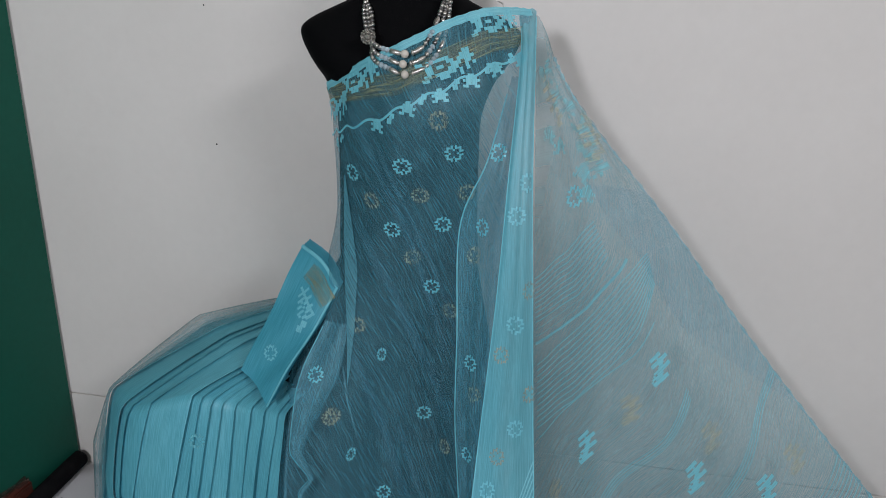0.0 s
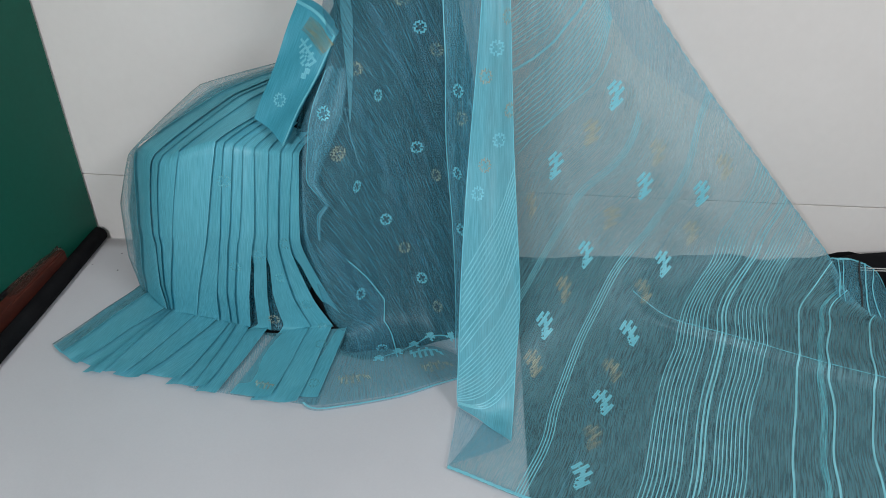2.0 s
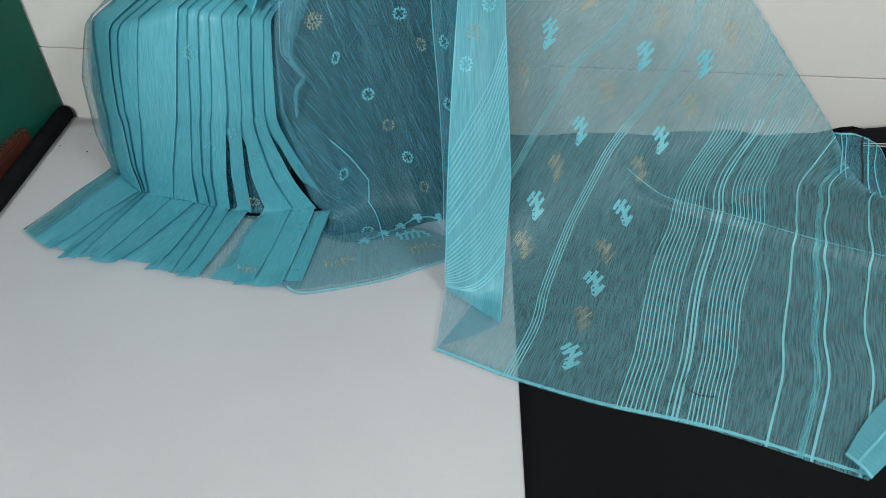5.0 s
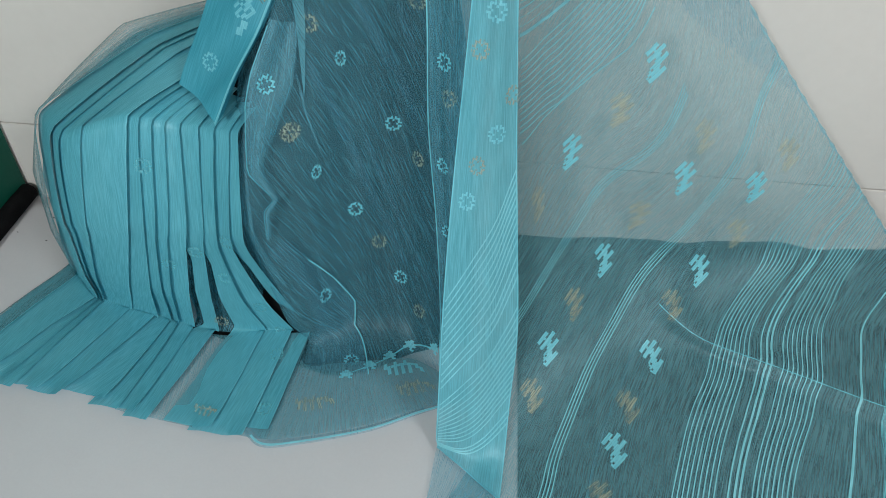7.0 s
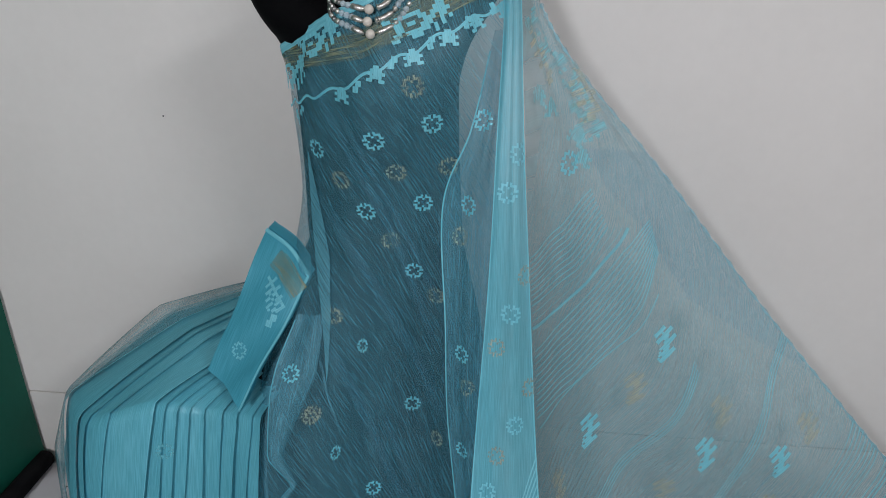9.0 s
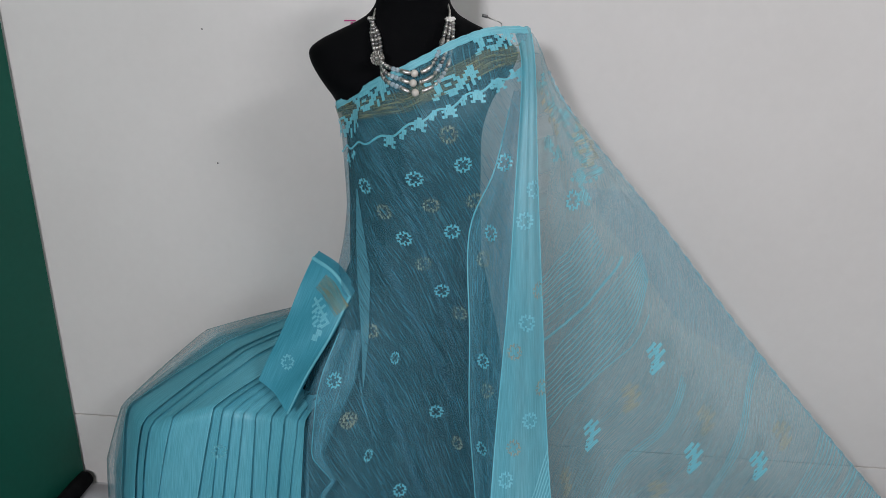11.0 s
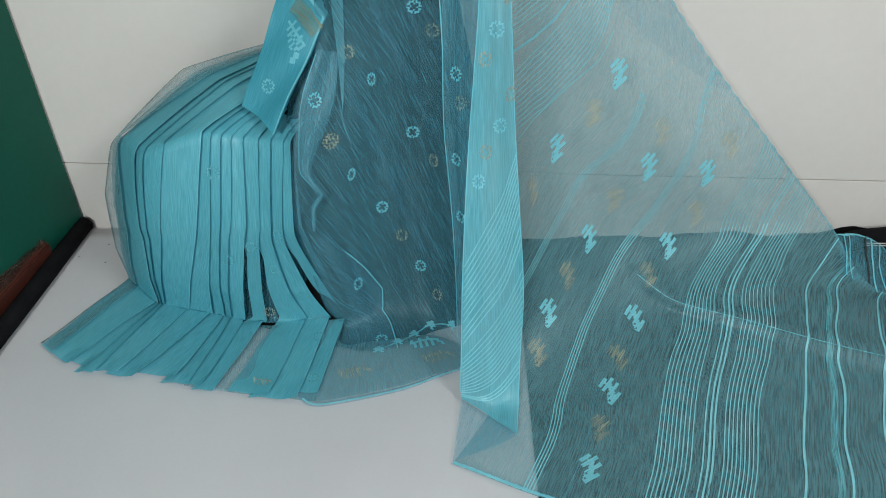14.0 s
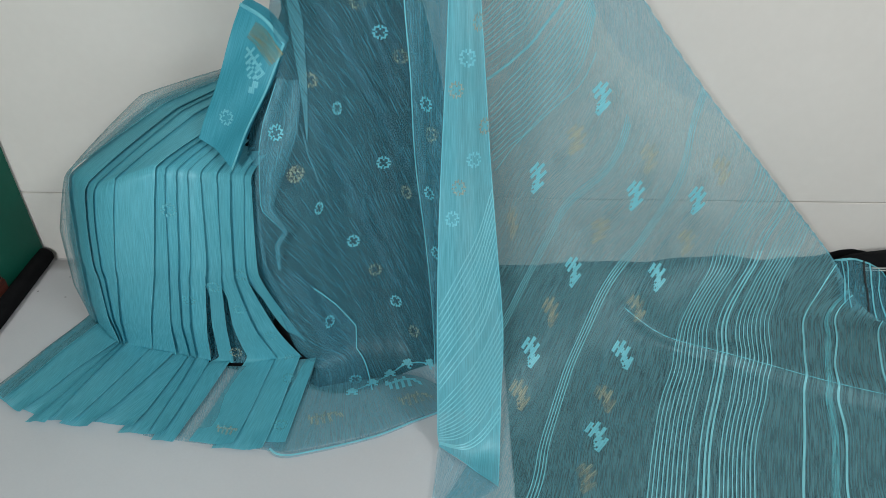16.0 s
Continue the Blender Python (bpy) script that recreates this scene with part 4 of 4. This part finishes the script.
# pallu: sprigs in rows
for u, v in ((0.239, 0.441), (0.537, 0.449), (0.722, 0.461), (0.541, 0.356), (0.255, 0.569), (0.533, 0.569), (0.116, 0.659), (0.425, 0.677), (0.320, 0.810), (0.347, 0.940)):
    glyph("motif", PALLU, u, v, SPRIG, 0.0038, thread, pallu, 42, 0.002, 0.85, label="pale woven sprig motif")
for u, v in ((0.402, 0.396), (0.386, 0.504), (0.641, 0.521), (0.857, 0.434), (0.629, 0.411), (0.085, 0.494), (0.181, 0.612), (0.344, 0.749), (0.317, 0.875), (0.463, 0.612), (0.085, 0.722)):
    glyph("motif", PALLU, u, v, SPRIG, 0.0037, zari, pallu, 42, 0.002, 0.85, label="gold woven sprig motif")
for u, v, turn in ((0.193, 0.153, 20), (0.30, 0.165, 0), (0.448, 0.190, 30), (0.42, 0.208, 10), (0.15, 0.085, 0)):
    glyph("motif", PALLU, u, v, FLOWER, 0.0048, faint_thread, pallu, turn, 0.002, label="pale woven flower")
glyph("motif", PALLU, 0.62, 0.165, BEAST, 0.0058, faint_thread, pallu, 62, 0.002, label="stepped pale border motif")
glyph("motif", PALLU, 0.5, 0.105, BEAST, 0.0055, faint_thread, pallu, 62, 0.002, label="stepped pale border motif")
glyph("motif", PALLU, 0.34, 0.115, COMB, 0.0075, zari, pallu, 70, 0.002, label="gold woven border motif")
glyph("motif", PALLU, 0.78, 0.150, COMB, 0.0075, zari, pallu, 62, 0.002, label="gold woven border motif")
glyph("motif", PALLU, 0.33, 0.212, RING, 0.0036, thread, pallu, 10, 0.002)

# pallu: bands of stripes along the warp
for w, width, n, step in ((-0.142, 0.0017, 4, 0.0085), (0.177, 0.0018, 4, 0.0085), (0.455, 0.0019, 9, 0.0092), (0.552, 0.0024, 1, 0), (0.563, 0.0034, 2, 0.0085), (0.592, 0.0019, 9, 0.0078),
                          (0.730, 0.0042, 1, 0), (0.786, 0.0044, 1, 0), (0.850, 0.0042, 1, 0)):
    for i in range(n):
        warp_line(PALLU, w + i * step, width, pallu, 0.30, 0.55, hanging_thread, reach=0.62 if w < 0 else 1.0)
        warp_line(PALLU, w + i * step, width, pallu, 0.55)
warp_line(PALLU, 0.283, 0.0030, pallu, 0.45, 1.0, sheer)
warp_line(PALLU, 0.772, 0.012, pallu, 0.45, 1.0, faint_thread)
# the same bands on the layer that hangs from the shoulder, slanting, with one bend
BAND_ENDS = (
    ((0.005, 0.125, 0.22, 0.315, 0.42), (0.283, 0.273, 0.263, 0.247, 0.233)),
    ((0.01, 0.14, 0.255, 0.355, 0.45), (0.323, 0.313, 0.3, 0.283, 0.263)),
    ((0.01, 0.16, 0.3, 0.42, 0.55), (0.343, 0.33, 0.31, 0.287, 0.263)),
    ((0.015, 0.18, 0.34, 0.485, 0.685), (0.363, 0.34, 0.313, 0.283, 0.257)),
    ((0.015, 0.205, 0.36, 0.505, 0.66), (0.423, 0.397, 0.363, 0.327, 0.283)),
)
for first, last, n, width in ((0, 1, 10, 0.0020), (1, 2, 4, 0.0010), (2, 2, 1, 0.0050), (3, 4, 12, 0.0020)):
    for i in range(n):
        k = i / max(1, n - 1)
        us, vs = (np.array(BAND_ENDS[first][c]) * (1 - k) + np.array(BAND_ENDS[last][c]) * k for c in (0, 1))
        ribbon("stripe", PALLU, us, vs, width, hanging_thread, pallu, 0.0016, "", 30)
ribbon("stripe", PALLU, (0.025, 0.465, 0.59), (0.433, 0.347, 0.317), 0.0022, hanging_thread, pallu, 0.0016, "", 30)
lap("second_layer", PALLU, ((0.45, 0.50, 0.62, 0.66, 0.70, 0.93), (0.20, 0.235, 0.26, 0.285, 0.32, 0.37)), ((0.985,) * 6, (0.20, 0.235, 0.27, 0.31, 0.35, 0.39)), thin_sheer, pallu, 0.004, "second sheer layer along the selvage", 50, 14)
# edges of the pallu
ribbon("selvage", PALLU, np.linspace(0, 1, 7), np.full(7, 0.997), 0.006, thread, pallu, 0.001, "pale rolled hem", 110, 0.2)
ribbon("selvage", PALLU, np.full(7, 0.996), np.linspace(0.05, 0.60, 7), 0.0035, double_sheer, pallu, 0.001, "scalloped thin selvage", 130, 0.8)
# brightness of the ridge top, painted as a thin pale ribbon
ridge_u = np.linspace(0.43, 1.0, 8)
ribbon("crease", PALLU, ridge_u, 0.612 + 0.44 * (ridge_u - 0.43), 0.0014, thread, pallu, 0.0016, "pale line painting the light on the crease ridge", 70, 0.4)
# shoulder fold: slanting stripes on its lower half
for v0, width, n, step in ((0.60, 0.0022, 9, 0.0105), (0.70, 0.0026, 3, 0.011), (0.755, 0.0024, 12, 0.0115), (0.91, 0.003, 3, 0.012)):
    for i in range(n):
        top = v0 + i * step
        ribbon("stripe", STRIP, (0.03, 0.35, 0.7, 0.99), (top + 0.035, top - 0.017, top - 0.069, top - 0.12), width * 0.75, stripe_thread, shoulder_fold, 0.0016, "", 24)
ribbon("selvage", STRIP, np.linspace(0, 1, 5), np.full(5, 0.996), 0.003, sheer_dense, shoulder_fold, 0.001)
for edge in (0.012, 0.988):
    ribbon("folded_edge", STRIP, np.full(6, edge), np.linspace(0.02, 0.985, 6), 0.0016, thread, shoulder_fold, 0.001, "", 90)
ribbon("folded_edge", BAND, np.full(6, 0.012), np.linspace(0.03, 0.98, 6), 0.0018, thread, inner_fold, 0.001, "", 70)
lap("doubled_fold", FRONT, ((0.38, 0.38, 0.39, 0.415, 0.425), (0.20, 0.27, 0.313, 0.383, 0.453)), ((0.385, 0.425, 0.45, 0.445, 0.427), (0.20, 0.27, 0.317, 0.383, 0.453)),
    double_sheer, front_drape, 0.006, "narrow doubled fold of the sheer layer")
ribbon("folded_edge", FRONT, (0.405, 0.43, 0.47), (0.433, 0.47, 0.51), 0.0035, sheer, front_drape, 0.004, "", 40)
lap("doubled_fold", FRONT, ((0.265, 0.29, 0.305, 0.31, 0.235, 0.215), (0.617, 0.643, 0.673, 0.737, 0.80, 0.89)), ((0.33, 0.36, 0.42, 0.49, 0.46, 0.565), (0.61, 0.637, 0.667, 0.72, 0.787, 0.913)),
    thin_sheer, front_drape, 0.005, "loose fold of the sheer layer above the hem")
ribbon("folded_edge", FRONT, (0.36, 0.42, 0.49, 0.46, 0.565), (0.637, 0.667, 0.72, 0.787, 0.913), 0.0022, thread, front_drape, 0.006, "", 60)
ribbon("crease", FRONT, (0.69, 0.61, 0.54, 0.495), (0.44, 0.477, 0.507, 0.527), 0.0014, sheer, front_drape, 0.0015, "", 40, 0.5)
for edge in (0.015,):
    ribbon("folded_edge", WING, np.full(7, edge), np.linspace(0.02, 0.98, 7), 0.0016, sheer_dense, wing, 0.001, "", 40)
glyph("motif", WING, 0.42, 0.203, RING, 0.0028, thread, wing, 8, label="pale woven ring motif")
glyph("motif", FRONT, 0.385, 0.49, RING, 0.0028, zari, front_drape, 8, label="gold woven ring motif")

# the pallu's tail over the black bag, and its turned corner
TAIL = Cloth([
    [(0.904, 1.165, 0.113), (0.965, 1.200, 0.091), (1.032, 1.190, 0.069), (1.085, 1.120, -0.013)],
    [(0.899, 1.157, 0.122), (0.931, 1.143, 0.089), (0.994, 1.132, 0.065), (1.070, 1.085, 0.009)],
    [(0.895, 1.150, 0.120), (0.897, 1.085, 0.075), (0.960, 1.075, 0.035), (1.065, 1.050, -0.009)],
], lambda u, v: 0.002 * np.sin(20 * u + 4 * v))
tail = link("pallu_tail", sheet_mesh("pallu_tail", TAIL, np.linspace(0, 1, 40), np.linspace(0, 1, 24)), sheer, sari, "folded back striped end of the sari")
for u, width, m in ((0.22, 0.004, thread), (0.30, 0.003, thread), (0.52, 0.004, hair_mat), (0.58, 0.004, thread), (0.66, 0.003, thread)):
    ribbon("stripe", TAIL, (u, u + 0.03, u + 0.14), (0, 0.5, 1), width, m, tail, 0.002, "", 24)
ribbon("selvage", TAIL, np.linspace(0, 1, 5), np.full(5, 0.01), 0.006, thread, tail, 0.001, "pale rolled hem", 40, 0.2)
CORNER_FLAP = Cloth([
    [(0.634, 0.474, 0.015), (0.70, 0.535, 0.018), (0.79, 0.60, 0.02)],
    [(0.645, 0.450, 0.018), (0.72, 0.50, 0.022), (0.83, 0.58, 0.024)],
    [(0.655, 0.436, 0.011), (0.74, 0.49, 0.012), (0.86, 0.565, 0.012)],
])
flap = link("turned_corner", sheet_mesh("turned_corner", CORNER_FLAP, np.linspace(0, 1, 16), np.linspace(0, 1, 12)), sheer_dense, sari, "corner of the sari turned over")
ribbon("selvage", CORNER_FLAP, (0.02, 0.02), (0, 1), 0.005, thread, flap, 0.001, "", 12)
ribbon("stripe", CORNER_FLAP, (0.0, 0.5, 1), (0.35, 0.35, 0.35), 0.004, thread, flap, 0.001, "", 12)
LOOSE_FOLD = Cloth([
    [(0.068, 0.850, 0.012), (0.112, 0.806, 0.013), (0.158, 0.758, 0.013)],
    [(0.056, 0.785, 0.010), (0.085, 0.758, 0.011), (0.12, 0.740, 0.011)],
    [(0.042, 0.712, 0.009), (0.048, 0.716, 0.009), (0.056, 0.719, 0.009)],
])
link("turned_corner", sheet_mesh("turned_corner", LOOSE_FOLD, np.linspace(0, 1, 14), np.linspace(0, 1, 14)), sheer, sari, "thin corner folded on the floor")

strand = rod([Vector(PALLU.at(u, v, 0.003)[0]) for u, v in ((0.60, 0.93), (0.605, 0.945), (0.625, 0.957), (0.655, 0.963), (0.685, 0.962))], 0.0005, 5)
tagged(part("loose_thread", strand, hair_mat, None), "fine dark loose thread lying on the sari", "thread")

# ---- folded blouse piece ----
blouse = thing("blouse_piece", (-0.22, 1.19, 0.41), "folded plain aqua blouse piece resting on the pleats against the mannequin", "fabric")


def blouse_net(back, side):
    o = Vector((0.25 * back + 0.1 * side, back, 0.15 * back))
    rows = [[(-0.211, 1.235, 0.657), (-0.172, 1.20, 0.644), (-0.139, 1.168, 0.612)],
            [(-0.244, 1.215, 0.585), (-0.210, 1.185, 0.565), (-0.176, 1.155, 0.545)],
            [(-0.278, 1.205, 0.510), (-0.244, 1.175, 0.490), (-0.214, 1.145, 0.480)],
            [(-0.312, 1.200, 0.438), (-0.276, 1.170, 0.424), (-0.254, 1.138, 0.409)]]
    lean = Vector((0.012, -0.050, 0.028))
    return Cloth([[tuple(Vector(p) + o + lean * (0.25 + 0.3 * i)) for p in r] for i, r in enumerate(rows)], lambda u, v: 0.002 * np.sin(8 * u + 9 * v))


for k in range(4):
    link("folded_layer", sheet_mesh("folded_layer", blouse_net(0.007 * k, 0.3 * 0.007 * k), np.linspace(0, 1, 16), np.linspace(0, 1, 36)), blouse_cotton, blouse)
TOP = blouse_net(0, 0)
ribbon("selvage", TOP, np.linspace(0, 1, 5), np.full(5, 0.012), 0.006, thread, blouse, 0.0015, "pale folded edge", 20)
ribbon("folded_edge", TOP, np.full(4, 0.985), np.linspace(0, 1, 4), 0.004, thread, blouse, 0.0012, "", 20)
ribbon("gold_band", TOP, (0.35, 0.6, 0.98), (0.115, 0.12, 0.14), 0.030, zari_band, blouse, 0.0015, "muted gold zari band", 20)
glyph("motif", TOP, 0.58, 0.285, FRINGE, 0.0046, thread, blouse, 14, 0.002, label="pale stepped border motif")
glyph("motif", TOP, 0.75, 0.41, LEAF, 0.0050, thread, blouse, -20, 0.002)
glyph("motif", TOP, 0.4, 0.72, RING, 0.0028, thread, blouse, 0, 0.0015)

# ---- necklace ----
necklace = thing("necklace", (-0.03, 1.09, 1.0), "three-strand oxidised silver bead necklace with cream pearls and a round brooch", "necklace")


def ball(radius, sx=1.0, sz=1.0, seg=10):
    bm = bmesh.new()
    bmesh.ops.create_uvsphere(bm, u_segments=seg, v_segments=max(6, seg - 3), radius=radius)
    for v in bm.verts:
        v.co.x *= sx
        v.co.z *= sz
    for f in bm.faces:
        f.smooth = True
    mesh = bpy.data.meshes.new("bead")
    bm.to_mesh(mesh)
    bm.free()
    return mesh


MESHES = {}
for key, r, sx, sz, m in (("dark", 0.0032, 1, 1, dark_silver), ("silver", 0.0033, 1, 1, silver), ("ring", 0.0040, 0.45, 1, silver), ("glass", 0.0036, 1, 1, crystal_mat),
                          ("cone", 0.0040, 2.4, 0.85, silver), ("pearl", 0.0054, 1, 1, pearl_mat)):
    MESHES[key] = ball(r, sx, sz, 14 if key == "pearl" else 10)
    MESHES[key].materials.append(m)


def bead(kind, p, d):
    ob = link("pearl" if kind == "pearl" else "bead", MESHES[kind], None, necklace)
    ob.matrix_basis = Matrix.Translation(p) @ Vector(d).to_track_quat("X", "Z").to_matrix().to_4x4()
    return ob


for k in range(3):
    low = Vector((-0.026, 1.062 - 0.004 * k, 0.982 - 0.0125 * k))
    path = [(-0.092 - 0.003 * k + 0.004, 1.146, 1.052), (-0.090 + 0.005 * k, 1.128, 1.030), (-0.081 + 0.003 * k, 1.107, 1.001 - 0.003 * k), (-0.066 - 0.002 * k, 1.080 - 0.003 * k, 0.990 - 0.008 * k),
            (-0.046, 1.066 - 0.004 * k, 0.985 - 0.011 * k), tuple(low), (-0.008 + 0.004 * k, 1.066 - 0.003 * k, 0.989 - 0.011 * k), (0.004 + 0.006 * k, 1.078 - 0.002 * k, 1.006 - 0.009 * k), (0.012 + 0.006 * k, 1.100, 1.028 - 0.004 * k), (0.018 + 0.004 * k, 1.128, 1.050)]
    fine = spline(np.array(path), np.linspace(0, 1, 400))
    run = np.concatenate([[0], np.linalg.norm(np.diff(fine, axis=0), axis=1).cumsum()])
    mid = run[np.linalg.norm(fine - np.array(low), axis=1).argmin()]
    s, plan = 0.0, []
    while s < run[-1]:
        off = s - mid
        if abs(off) < 0.004:
            kind, gap = "pearl", 0.0100
        elif abs(off) < 0.011:
            kind, gap = "ring", 0.0032
        elif -0.019 < off < -0.012 or 0.016 < off < 0.022 or 0.066 < off < 0.072:
            kind, gap = "cone", 0.0120
        elif -0.036 < off < -0.022 or 0.036 < off < 0.050:
            kind, gap = "glass", 0.0066
        else:
            kind, gap = ("dark" if len(plan) % 2 else "silver"), 0.0062
        plan.append((s, kind))
        s += gap
    for s, kind in plan:
        at = np.array([np.interp(s, run, fine[:, c]) for c in range(3)])
        to = np.array([np.interp(s + 0.002, run, fine[:, c]) for c in range(3)])
        bead(kind, at, to - at if np.linalg.norm(to - at) > 1e-6 else (1, 0, 0))
bm = bmesh.new()
for r, y, n in ((0.0085, 0.0, 14), (0.0055, -0.0025, 10), (0.0, -0.004, 1)):
    for i in range(n):
        a = 2 * math.pi * i / n
        bmesh.ops.create_icosphere(bm, subdivisions=1, radius=0.0022 if n > 1 else 0.0042, matrix=Matrix.Translation((-0.080 + r * math.cos(a), 1.096 + y, 1.000 + r * math.sin(a))))
bmesh.ops.create_cone(bm, cap_ends=True, segments=20, radius1=0.0095, radius2=0.0095, depth=0.002, matrix=Matrix.Translation((-0.080, 1.099, 1.000)) @ Matrix.Rotation(radians(90), 4, "X"))
part("brooch", bm, silver, necklace, "round filigree silver brooch")
for pts in (((-0.089, 1.146, 1.052), (-0.086, 1.162, 1.064), (-0.080, 1.19, 1.078)), ((0.021, 1.128, 1.050), (0.021, 1.15, 1.064), (0.017, 1.185, 1.080))):
    smooth(part("cord", rod(pts, 0.0018, 8), silver, necklace))
part("clasp", box((0.016, 0.006, 0.006), (0.022, 1.124, 1.052), 0.002), silver, necklace)

# safety pin at the shoulder
pin = thing("safety_pin", (0.082, 1.15, 1.043), "small steel safety pin fastening the sari at the shoulder", "pin")
smooth(part("wire", rod([(0.097, 1.140, 1.038), (0.096, 1.139, 1.046), (0.088, 1.140, 1.050), (0.074, 1.142, 1.055)], 0.0009, 8), silver, pin))
smooth(part("clasp", rod([(0.076, 1.142, 1.055), (0.068, 1.142, 1.057)], 0.0024, 10), dark_silver, pin))

# a small magenta mark on the wall, half hidden behind the shoulder
mark = thing("wall_sticker", (-0.142, wall_y(-0.142) - 0.003, 1.04), "small magenta printed sticker on the white wall", "sticker")
for dx, dz, w, h in ((0.0, 0.004, 0.022, 0.0025), (0.004, -0.004, 0.006, 0.010), (0.014, -0.003, 0.009, 0.008), (0.026, -0.002, 0.008, 0.006)):
    part("print", box((w, 0.002, h), (-0.153 + dx, wall_y(-0.153 + dx) - 0.0022, 1.042 + dz), 0.0005, WALL_TURN), pink_mat, mark)
for x, z in ((-0.427, 0.778), (-0.432, 1.03)):
    spot = part("wall_speck", box((0.003, 0.002, 0.003), (x, wall_y(x) - 0.0018, z), 0.0008), hair_mat, None)
    tagged(spot, "tiny dark speck on the white wall", "speck")
for x, y in ((-0.80, 1.372), (-0.73, 1.345), (-0.745, 1.42)):
    bm = box((0.0035, 0.0022, 0.0014), (x, y, 0.0036), 0.0005)
    tagged(part("floor_speck", bm, hair_mat, None), "tiny dark crumb on the white sheet", "speck")
